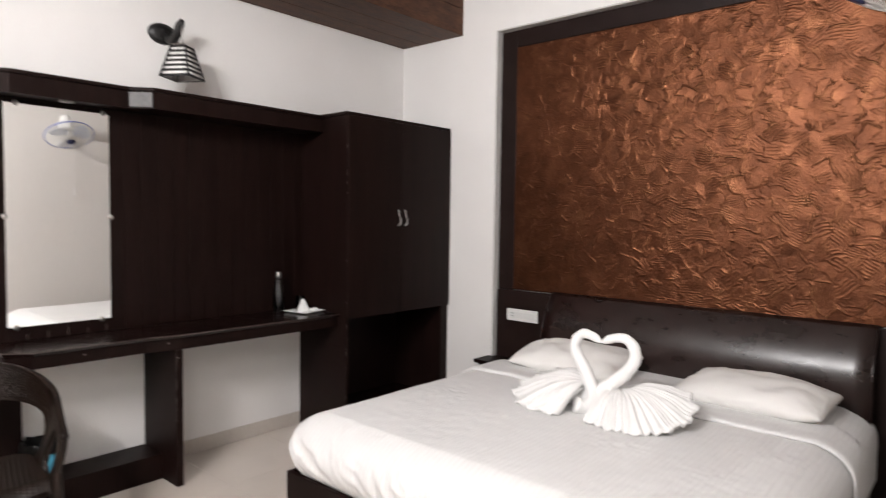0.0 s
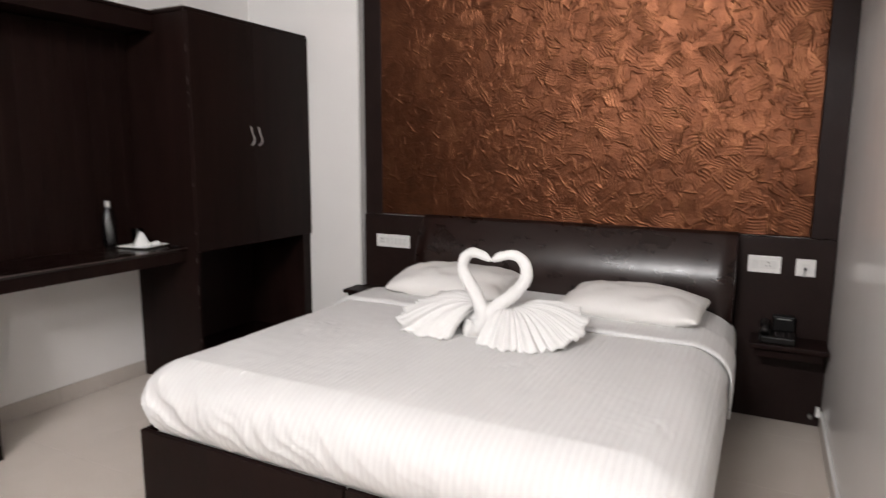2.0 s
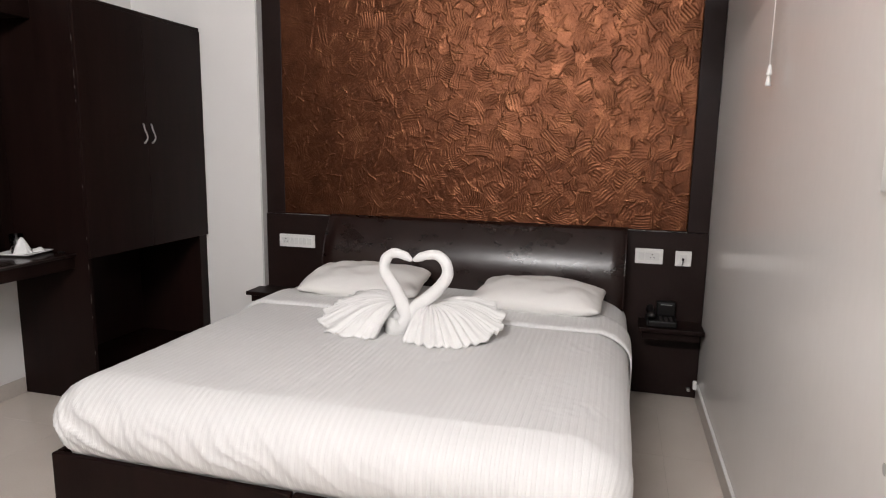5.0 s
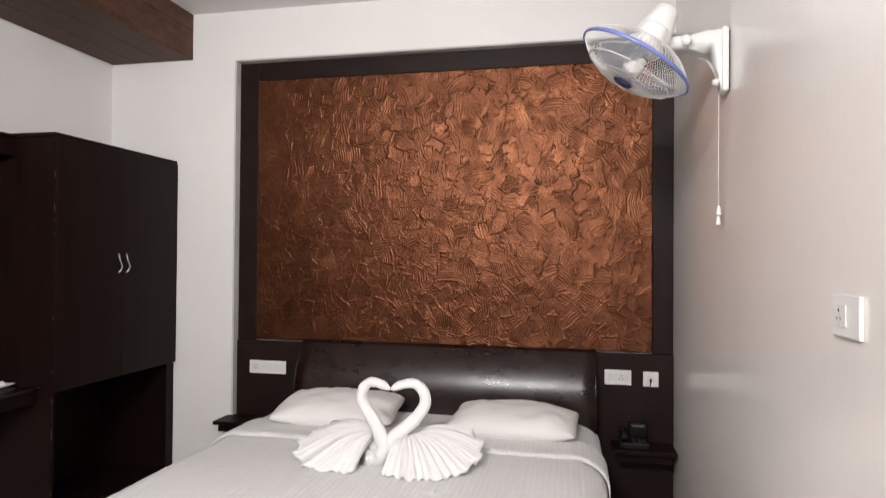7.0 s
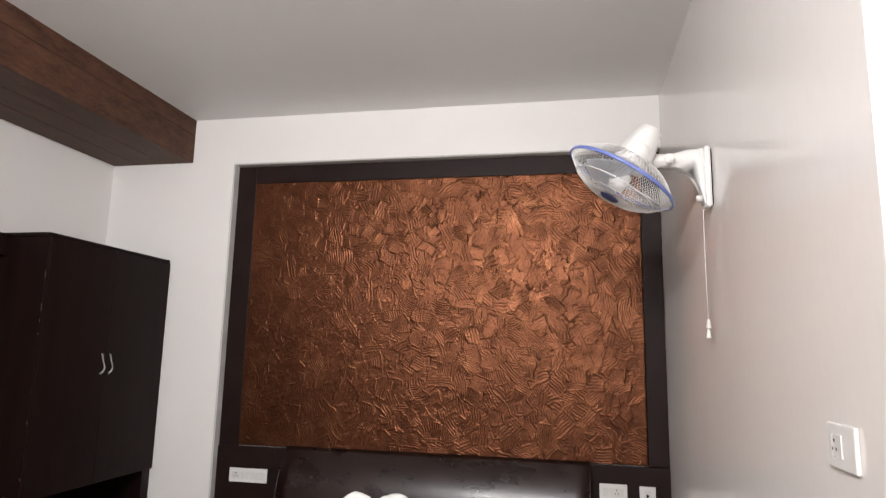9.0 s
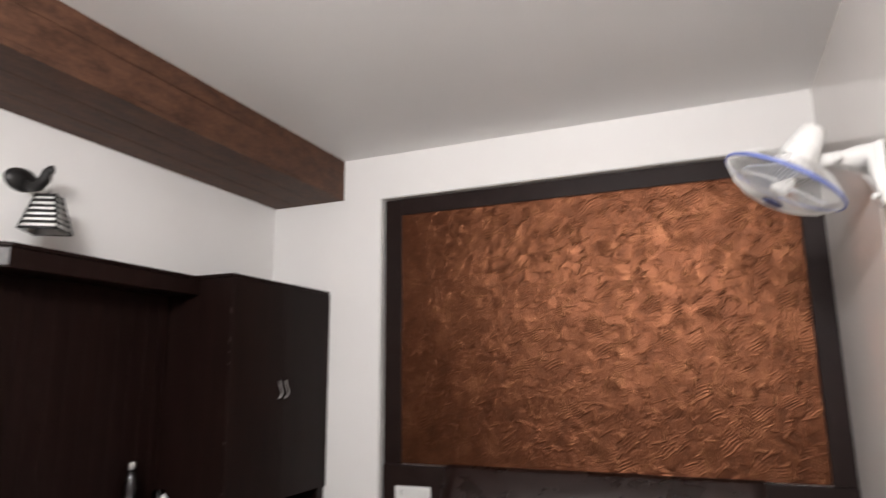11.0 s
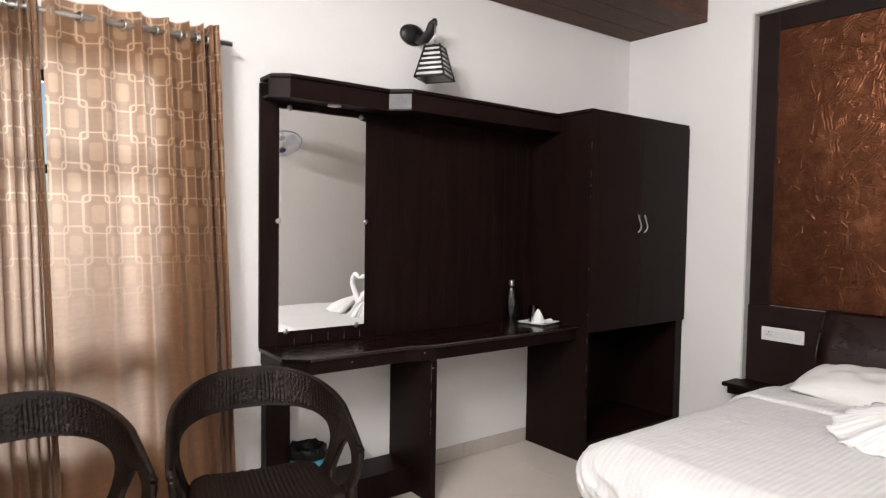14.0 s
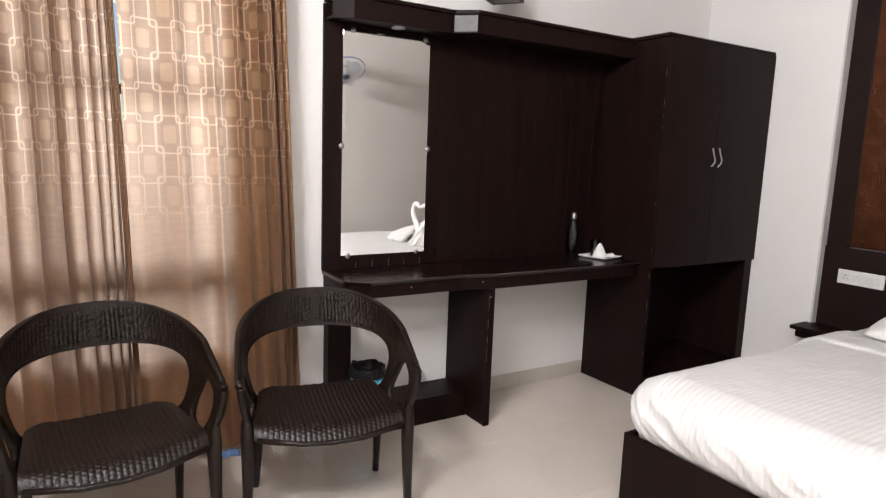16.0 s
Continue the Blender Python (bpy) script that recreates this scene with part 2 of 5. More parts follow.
fade.inputs[3].default_value, fade.inputs[4].default_value = 0.04, 1.0
link(kt, ks.outputs[1], fade.inputs[0])
rings = math_node(kt, "MULTIPLY", math_node(kt, "MAXIMUM", ring_a, ring_b), fade.outputs[0])
fills = math_node(kt, "MULTIPLY", math_node(kt, "MAXIMUM", fill_a, fill_b), math_node(kt, "MULTIPLY", fade.outputs[0], 0.55))
slub = noise_tex(kt, 60, 4, (1, 1, 0.08), coord="UV")
weft = noise_tex(kt, 70, 4, (0.1, 1, 1), coord="UV")
cloth = ramp(kt, math_node(kt, "ADD", math_node(kt, "MULTIPLY", slub, 0.5), math_node(kt, "MULTIPLY", weft, 0.5)), ((0.35, (0.160, 0.071, 0.026)), (0.65, (0.265, 0.127, 0.051))))
cloth = mix_colour(kt, fills, cloth, (0.50, 0.325, 0.18))
cloth = mix_colour(kt, rings, cloth, (0.60, 0.43, 0.28))
link(kt, cloth, kb.inputs["Base Color"])
kb.inputs["Roughness"].default_value = 0.7
kb.inputs["Sheen Weight"].default_value = 0.2
thin = kt.nodes.new("ShaderNodeBsdfTranslucent")
link(kt, mix_colour(kt, 0.60, cloth, (0.88, 0.70, 0.58)), thin.inputs[0])
blend = kt.nodes.new("ShaderNodeMixShader")
blend.inputs[0].default_value = 0.45
link(kt, kb.outputs[0], blend.inputs[1])
link(kt, thin.outputs[0], blend.inputs[2])
link(kt, blend.outputs[0], kt.nodes["Material Output"].inputs[0])
bump(kt, math_node(kt, "ADD", weft, math_node(kt, "MULTIPLY", rings, 0.8)), 0.4, 0.003, kb)

MIRROR, _, mb = nodes_of("silvered_mirror")
mb.inputs["Base Color"].default_value = (0.975, 0.98, 0.965, 1)
mb.inputs["Metallic"].default_value, mb.inputs["Roughness"].default_value = 1.0, 0.012


def glass_material(name, colour, gloss):
    """Thin-walled glass: mostly see-through, with a sharp sheen that grows at glancing angles."""
    m, t, bs = nodes_of(name)
    clear, shine = t.nodes.new("ShaderNodeBsdfTransparent"), t.nodes.new("ShaderNodeBsdfGlossy")
    clear.inputs[0].default_value = (*colour, 1)
    shine.inputs["Roughness"].default_value = 0.06
    facing = t.nodes.new("ShaderNodeLayerWeight")
    facing.inputs[0].default_value = gloss
    mx = t.nodes.new("ShaderNodeMixShader")
    link(t, facing.outputs["Fresnel"], mx.inputs[0])
    link(t, clear.outputs[0], mx.inputs[1])
    link(t, shine.outputs[0], mx.inputs[2])
    link(t, mx.outputs[0], t.nodes["Material Output"].inputs[0])
    return m


GLASS = glass_material("clear_glass", (0.94, 0.95, 0.95), 0.30)
BOTTLE = glass_material("grey_glass", (0.92, 0.935, 0.94), 0.34)
PANE = glass_material("window_glass", (0.94, 0.96, 0.97), 0.20)
FROST, _, fb = nodes_of("milky_fan_blade")
fb.inputs["Base Color"].default_value = (0.62, 0.66, 0.76, 1)
fb.inputs["Roughness"].default_value, fb.inputs["Transmission Weight"].default_value = 0.3, 0.35

# ---- mesh helpers ----
def finish(bm, smooth=False):
    bmesh.ops.recalc_face_normals(bm, faces=bm.faces)
    if smooth:
        for f in bm.faces:
            f.smooth = True
    return bm


def box(x0, x1, y0, y1, z0, z1, bevel=0.003):
    bm = bmesh.new()
    bmesh.ops.create_cube(bm, size=1)
    for v in bm.verts:
        v.co = Vector(((x0 + x1) / 2 + v.co.x * (x1 - x0), (y0 + y1) / 2 + v.co.y * (y1 - y0), (z0 + z1) / 2 + v.co.z * (z1 - z0)))
    if bevel:
        bmesh.ops.bevel(bm, geom=bm.edges[:], offset=bevel, segments=2, profile=0.5, affect="EDGES")
    return finish(bm)


def prism(outline, z0, z1, bevel=0.003):
    bm = bmesh.new()
    low = [bm.verts.new((x, y, z0)) for x, y in outline]
    high = [bm.verts.new((x, y, z1)) for x, y in outline]
    bm.faces.new(low), bm.faces.new(high)
    n = len(outline)
    for i in range(n):
        bm.faces.new((low[i], low[(i + 1) % n], high[(i + 1) % n], high[i]))
    if bevel:
        bmesh.ops.bevel(bm, geom=bm.edges[:], offset=bevel, segments=2, profile=0.5, affect="EDGES")
    return finish(bm)


def tube(points, radii, segs=12, squash=1.0):
    """A swept tube with a radius at every point and rounded ends."""
    bm = bmesh.new()
    pts = [Vector(p) for p in points]
    rs = list(radii) if hasattr(radii, "__len__") else [radii] * len(pts)
    rings, normal = [], None
    for i, p in enumerate(pts):
        way = (pts[min(i + 1, len(pts) - 1)] - pts[max(i - 1, 0)]).normalized()
        if normal is None:
            normal = way.orthogonal().normalized()
        normal = (normal - way * normal.dot(way)).normalized()
        side = way.cross(normal)
        rings.append([bm.verts.new(p + (normal * math.cos(a) + side * math.sin(a) * squash) * rs[i]) for a in (2 * math.pi * k / segs for k in range(segs))])
    for a, b in zip(rings, rings[1:]):
        for k in range(segs):
            bm.faces.new((a[k], a[(k + 1) % segs], b[(k + 1) % segs], b[k]))
    bm.faces.new(rings[0]), bm.faces.new(rings[-1])
    return finish(bm, True)


def lathe(profile, segs=28, m=None):
    bm = bmesh.new()
    rings = [[bm.verts.new((r * math.cos(2 * math.pi * k / segs), r * math.sin(2 * math.pi * k / segs), z)) for k in range(segs)] for r, z in profile]
    for a, b in zip(rings, rings[1:]):
        for k in range(segs):
            bm.faces.new((a[k], a[(k + 1) % segs], b[(k + 1) % segs], b[k]))
    bm.faces.new(rings[0]), bm.faces.new(rings[-1])
    if m:
        bmesh.ops.transform(bm, matrix=m, verts=bm.verts)
    return finish(bm, True)


def sheet(fn, nu, nv, thick=0.0, uv=None):
    """A surface fn(u, v), u and v from 0 to 1, with UVs in metres by uv(u, v), thickened."""
    bm = bmesh.new()
    lay = bm.loops.layers.uv.new("UVMap")
    vs = [[bm.verts.new(fn(i / nu, j / nv)) for j in range(nv + 1)] for i in range(nu + 1)]
    for i in range(nu):
        for j in range(nv):
            f = bm.faces.new((vs[i][j], vs[i + 1][j], vs[i + 1][j + 1], vs[i][j + 1]))
            f.smooth = True
            if uv:
                for lp, (a, b) in zip(f.loops, ((i, j), (i + 1, j), (i + 1, j + 1), (i, j + 1))):
                    lp[lay].uv = uv(a / nu, b / nv)
    if thick:
        bmesh.ops.recalc_face_normals(bm, faces=bm.faces)
        bmesh.ops.solidify(bm, geom=bm.faces[:], thickness=thick)
    for f in bm.faces:
        f.smooth = True
    return bm


def joined(*bms):
    out = bmesh.new()
    for b in bms:
        me = bpy.data.meshes.new("tmp")
        b.to_mesh(me)
        out.from_mesh(me)
        bpy.data.meshes.remove(me)
        b.free()
    return out


def mesh_of(name, bm, material):
    me = bpy.data.meshes.new(name)
    bm.to_mesh(me)
    bm.free()
    me.materials.append(material)
    return me


def part(name, bm, material, parent, label=""):
    """Links a bmesh given in world places as ONE mesh under a thing or a part of it."""
    root, off = parent, Vector((0, 0, 0))
    while root is not None:
        off += root.location
        root = root.parent
    bmesh.ops.translate(bm, vec=-off, verts=bm.verts)
    ob = new(name, mesh_of(name, bm, material))
    ob.parent = parent
    return tagged(ob, label)


def thing(name, place, label, category, group="", kind=""):
    ob = new(name)
    ob.location = place
    ob.empty_display_size = 0.05
    return tagged(ob, label, category, group, kind)


def solid(name, bm, material, label, category, kind="", group=""):
    """A thing that is one mesh, its origin at the foot of its bounds."""
    lo = Vector([min(v.co[i] for v in bm.verts) for i in range(3)])
    hi = Vector([max(v.co[i] for v in bm.verts) for i in range(3)])
    base = Vector(((lo.x + hi.x) / 2, (lo.y + hi.y) / 2, lo.z))
    bmesh.ops.translate(bm, vec=-base, verts=bm.verts)
    ob = new(name, mesh_of(name, bm, material))
    ob.location = base
    return tagged(ob, label, category, group, kind)


# ---- the shell of the room ----
XL, XR, YN, YS, ZC = -3.82, 0.03, 4.04, -0.95, 3.26
XP = 1.15          # far side of the entry passage
YE = 1.375         # where the fan wall ends
REC_L, REC_T, REC_Y = -2.855, 2.925, 4.10
WIN = (-0.86, 0.60, 0.58, 2.14)

# wall behind the bed: two pieces round the shallow recess
wn_bm = joined(box(XL - 0.18, REC_L, YN, 4.30, 0, ZC, 0), box(REC_L, XR + 0.12, YN, 4.30, REC_T, ZC, 0), box(REC_L, XR + 0.12, REC_Y + 0.02, 4.30, 0, REC_T, 0))
solid("wall_north", wn_bm, WALL, "white painted plaster wall with a shallow recess behind the bed", "wall", "structure")
solid("trim", joined(box(REC_L - 0.004, REC_L + 0.012, YN + 0.003, REC_Y + 0.02, 0.0, REC_T, 0.002), box(REC_L + 0.012, XR - 0.001, YN + 0.003, REC_Y + 0.02, REC_T - 0.010, REC_T + 0.004, 0.002)),
      REVEAL, "rough plaster edge round the wall recess, greyed for shade", "trim", "structure")
y0, y1, z0, z1 = WIN
solid("wall_west", joined(box(XL - 0.18, XL, YS, y0, 0, ZC, 0), box(XL - 0.18, XL, y1, YN, 0, ZC, 0), box(XL - 0.18, XL, y0, y1, 0, z0, 0), box(XL - 0.18, XL, y0, y1, z1, ZC, 0)),
      WALL, "white painted wall with a curtained window and the dressing table", "wall", "structure")
solid("wall_east", box(XR, XR + 0.12, YE, REC_Y + 0.016, 0, ZC, 0.002), WALL_GLOSS, "off-white semi-gloss painted wall beside the bed", "wall", "structure")
solid("wall_passage", box(XP, XP + 0.12, YS, YN, 0, ZC, 0), WALL, "plain white wall of the entry passage", "wall", "structure")
solid("wall_passage_end", box(XR + 0.12, XP, YE + 1.0, YE + 1.12, 0, ZC, 0), WALL, "plain white wall closing the passage", "wall", "structure")
solid("wall_south", box(XL - 0.18, XP + 0.12, YS - 0.12, YS, 0, ZC, 0), WALL, "plain white wall facing the bed", "wall", "structure")
solid("ceiling", box(XL - 0.18, XP + 0.12, YS - 0.12, 4.30, ZC, ZC + 0.12, 0), CEILING, "plain white distempered ceiling", "ceiling", "structure")
floor = thing("floor", (0, 0, 0), "cream glossy vitrified tile floor", "floor", kind="structure")
part("grout_bed", box(XL - 0.18, XP + 0.12, YS - 0.12, 4.30, -0.12, -0.0025, 0), GROUT, floor)

# timber-look boxed beam along the ceiling over the dressing table
BX, BZ = -3.175, 2.942
beam = thing("beam", (XL, 1.5, BZ), "brown wood-laminate boxed beam under the ceiling", "beam", kind="structure")
for k, (a, b) in enumerate(((XL, -3.61), (-3.607, -3.395), (-3.392, BX))):
    part("soffit_board", box(a + 0.001, b, YS, YN, BZ, BZ + 0.03, 0.0015), BEAM, beam)
part("side_board", box(BX - 0.03, BX, YS, YN, BZ + 0.031, BZ + 0.20, 0.0015), BEAM, beam)
part("side_board", box(BX - 0.03, BX, YS, YN, BZ + 0.203, ZC, 0.0015), BEAM, beam)

# skirtings
def skirting(name, a, b, axis, face, material=SKIRT):
    st = thing(name, (face if axis == "y" else (a + b) / 2, (a + b) / 2 if axis == "y" else face, 0), "cream tile skirting with thin joints", "skirting", kind="structure")
    n = max(1, round((b - a) / 0.6))
    for k in range(n):
        p, q = a + (b - a) * k / n + 0.0008, a + (b - a) * (k + 1) / n - 0.0008
        side = 1 if (axis == "y" and face < -1) or (axis == "x" and face < 0) else -1
        lo, hi = sorted((face, face + 0.010 * side))
        part("skirting_tile", box(lo, hi, p, q, 0, 0.094, 0.002) if axis == "y" else box(p, q, lo, hi, 0, 0.094, 0.002), material, st)
    return st


skirting("baseboard_west", YS, 2.98, "y", XL)
skirting("baseboard_east", YE, 4.06, "y", XR)
skirting("baseboard_south", XL + 0.02, XP, "x", YS)
solid("baseboard_cap", box(XR - 0.014, XR + 0.0, YE, 4.05, 0.0945, 0.104, 0.002), PLASTIC, "white cement bead on the skirting top", "skirting", "structure")

# window behind the curtains
win = thing("window_1", (XL - 0.09, (y0 + y1) / 2, z0), "window hidden behind drawn curtains", "window", kind="structure")
# inner bars and rails are unseen, placed so their shadows band the curtain
for a, b in ((y0, y0 + 0.05), (y1 - 0.05, y1), (-0.065, -0.015), (-0.46, -0.42), (0.325, 0.365)):
    part("window_frame", box(XL - 0.12, XL - 0.07, a, b, z0, z1, 0.004), FRAME, win)
for a, b in ((z0, z0 + 0.05), (z1 - 0.05, z1), (0.92, 1.03), (1.70, 1.74)):
    part("window_frame", box(XL - 0.118, XL - 0.072, y0 + 0.05, y1 - 0.05, a, b, 0.004), FRAME, win)
for a, b in ((y0 + 0.05, -0.065), (-0.015, y1 - 0.05)):
    pane = part("pane", box(XL - 0.098, XL - 0.094, a, b, z0 + 0.05, z1 - 0.05, 0), PANE, win, "clear window glass")
    pane.visible_shadow = False
part("window_sill", box(XL - 0.07, XL - 0.002, y0 + 0.01, y1 - 0.01, z0, z0 + 0.02, 0.003), SKIRT, win)

# ---- recess: frame, textured panel, headboard wall ----
rec = thing("panelling", (-1.41, REC_Y, 0), "dark brown enamelled panelling and frame filling the recess", "panelling", kind="structure")
FX0, FX1, FZ1 = REC_L + 0.014, XR - 0.003, REC_T - 0.012
PX0, PX1, PZ0, PZ1 = -2.703, -0.092, 1.004, 2.79
part("stile", box(FX0, PX0, REC_Y, REC_Y + 0.02, 1.0, FZ1, 0.003), FRAME, rec)
part("stile", box(PX1, FX1, REC_Y, REC_Y + 0.02, 1.0, FZ1, 0.003), FRAME, rec)
part("top_rail", box(PX0, PX1, REC_Y, REC_Y + 0.02, PZ1, FZ1, 0.003), FRAME, rec)
part("side_panel", box(FX0, -2.34, REC_Y - 0.012, REC_Y + 0.02, 0.0, 0.998, 0.003), FRAME, rec)
part("side_panel", box(-0.43, FX1, REC_Y - 0.012, REC_Y + 0.02, 0.0, 0.998, 0.003), FRAME, rec)
part("middle_panel", box(-2.338, -0.432, REC_Y - 0.002, REC_Y + 0.02, 0.0, 0.998, 0.003), FRAME, rec)


def comb_plaster():
    """Height field of overlapping comb-trowel strokes on the art panel."""
    step = 0.0027
    nx, nz = int((PX1 - PX0) / step), int((PZ1 - PZ0) / step)
    gx, gz = np.meshgrid(np.linspace(0, PX1 - PX0, nx), np.linspace(0, PZ1 - PZ0, nz), indexing="ij")
    h, tn = np.zeros((nx, nz)), np.full((nx, nz), 0.4)
    rng = np.random.default_rng(7)
    for _ in range(3300):
        cx, cz, ang = rng.uniform(0, PX1 - PX0), rng.uniform(0, PZ1 - PZ0), rng.uniform(0, 2 * math.pi)
        la, lb, amp = rng.uniform(0.042, 0.082), rng.uniform(0.028, 0.052), rng.uniform(0, 1) ** 1.2
        i0, i1 = max(0, int((cx - 0.13) / step)), min(nx, int((cx + 0.13) / step))
        j0, j1 = max(0, int((cz - 0.13) / step)), min(nz, int((cz + 0.13) / step))
        dx, dz = gx[i0:i1, j0:j1] - cx, gz[i0:i1, j0:j1] - cz
        curve = rng.uniform(-2.5, 2.5)
        a = dx * math.cos(ang) + dz * math.sin(ang)
        b = -dx * math.sin(ang) + dz * math.cos(ang) + curve * a * a + rng.uniform(0.0006, 0.0030) * np.sin(a * rng.uniform(50, 150) + rng.uniform(0, 6))
        away = np.abs(a / la * (1 + 0.18 * np.sin(b * 70 + cx * 40))) ** 4 + np.abs(b / lb * (1 + 0.18 * np.sin(a * 55 + cz * 40))) ** 4
        inside = np.clip(1.7 * (1 - away), 0, 1) ** 0.8 * rng.uniform(0.7, 1.0)
        wave = b * 2 * math.pi / rng.uniform(0.0125, 0.0195) + rng.uniform(0, 6)
        ridge = (0.5 + 0.5 * np.sin(wave + 0.5 * np.sin(a * 45 + cx * 90))) ** 2.2
        lip = np.exp(-((a - la * 0.80) / 0.0036) ** 2) * rng.uniform(0.0, 1.0) ** 2 + np.exp(-((b - lb * 0.80) / 0.0032) ** 2) * rng.uniform(0, 0.9) ** 2
        slope = rng.uniform(-0.30, 0.30) * a / la + rng.uniform(-0.30, 0.30) * b / lb
        new_h = 0.20 + amp * (0.22 + 0.40 * (0.5 + 0.5 * np.sin(a * 31 + cz * 50))) * ridge + lip * 1.4 + slope
        h[i0:i1, j0:j1] = h[i0:i1, j0:j1] * (1 - inside) + new_h * inside
        tn[i0:i1, j0:j1] = tn[i0:i1, j0:j1] * (1 - inside * 0.5) + rng.uniform(0, 1) * inside * 0.5
    # the strokes were trowelled flatter towards the wardrobe side and the foot of the panel
    run = np.clip(((gx / (PX1 - PX0) + 0.25 * gz / (PZ1 - PZ0)) - 0.20) / 0.42, 0, 1)
    h = 0.30 + (h - 0.30) * (0.36 + 0.64 * run * run * (3 - 2 * run))
    wob = 0.006 * np.sin(gx * 9 + 2 * np.sin(gz * 7))
    y = REC_Y - 0.006 - 0.0068 * np.clip(h, -0.4, 1.6)
    edge = np.minimum.reduce([gx, PX1 - PX0 - gx, gz, PZ1 - PZ0 - gz])
    y = np.where(edge < 0.003, REC_Y + 0.006, y)
    co = np.stack([PX0 + gx + np.where(edge < 0.01, 0.3 * wob, 0), y, PZ0 + gz], -1).reshape(-1, 3)
    idx = np.arange(nx * nz).reshape(nx, nz)
    quads = np.stack([idx[:-1, :-1], idx[1:, :-1], idx[1:, 1:], idx[:-1, 1:]], -1).reshape(-1, 4)
    me = bpy.data.meshes.new("textured_panel")
    me.vertices.add(len(co)), me.loops.add(quads.size), me.polygons.add(len(quads))
    me.vertices.foreach_set("co", (co - np.array([-1.41, REC_Y, PZ0])).ravel())
    me.loops.foreach_set("vertex_index", quads.ravel())
    me.polygons.foreach_set("loop_start", np.arange(0, quads.size, 4))
    me.polygons.foreach_set("use_smooth", np.ones(len(quads), dtype=bool))
    for key, field in (("raised", np.clip(h / 1.3, 0, 1)), ("tone", tn)):
        me.attributes.new(key, "FLOAT", "POINT").data.foreach_set("value", field.ravel().astype(np.float32))
    me.update(calc_edges=True)
    me.materials.append(COPPER)
    ob = new("textured_panel", me)
    ob.location = (-1.41, REC_Y, PZ0)
    return tagged(ob, "copper-brown comb-textured plaster feature panel above the bed", "wall panel", kind="structure")


comb_plaster()

# ---- bed ----
bed = thing("bed", (-1.44, 3.0, 0), "dark wood box bed with a curved polished headboard", "bed")
BL, BR, BF, BT = -2.495, -0.43, 1.947, 0.322
MID = -1.494
for a, b in ((BL, MID - 0.004), (MID + 0.004, BR)):
    part("front_board", box(a, b, BF, BF + 0.025, 0, BT, 0.004), DARK, bed)
for a in (BL, BR - 0.025):
    part("side_board", box(a, a + 0.025, BF + 0.026, 4.03, 0, BT, 0.004), DARK, bed)
part("deck", box(BL + 0.026, BR - 0.026, BF + 0.026, 4.03, 0.02, 0.27, 0.003), DARK, bed)


def headboard_profile(u, v):
    x = -2.335 + u * 1.90
    z = 0.36 + v * 0.645
    lift = z - 0.69
    bulge = max(0.004, 0.150 - lift * lift / (2 * 0.36))
    return (x, REC_Y - 0.014 - bulge, z)


hb_bm = sheet(headboard_profile, 24, 30, 0.018)
part("headboard", hb_bm, LEATHER, bed, "curved polished dark brown headboard")
for x in (-2.339, -0.431):
    part("headboard_end", sheet(lambda u, v, x=x: (x - 0.004 + 0.008 * u, headboard_profile(0, v)[1] - 0.004, headboard_profile(0, v)[2]), 2, 30, 0.012), LEATHER, bed)
part("headboard_cap", box(-2.345, -0.425, REC_Y - 0.030, REC_Y - 0.012, 1.000, 1.016, 0.003), DARK, bed)

# mattress under the spread
MX0, MX1, MY0, MZ = -2.525, -0.400, 1.925, 0.602
part("mattress", box(MX0 + 0.05, MX1 - 0.06, MY0 + 0.05, 3.99, 0.272, MZ - 0.03, 0.06), PILLOW, bed)


def drape(x0, x1, y0, y1, top, r, drop_left, drop_right, drop_front, a, b):
    """Cloth laid over a rounded box: a, b are flat cloth coordinates in metres from the box's inset edges."""
    ix0, ix1, iy0 = x0 + r, x1 - r, y0 + r
    px, py = min(max(a, ix0), ix1), max(b, iy0)
    dx, dy = a - px, b - py
    d = math.hypot(dx, dy)
    if d < 1e-9:
        return Vector((a, b, top)), 0.0
    quarter = r * math.pi / 2
    g = min(d / r, math.pi * 0.93)
    out, down = r * math.sin(g), r * (1 - math.cos(g))
    straight = max(0.0, dx) / d
    if d > quarter:
        out, down = out + (r - out) * straight, down + (r + d - quarter - down) * straight
    o = min(1.0, out / r)
    down += 0.045 * o * (1 - o)
    return Vector((px + dx / d * out, py + dy / d * out, top - down)), down


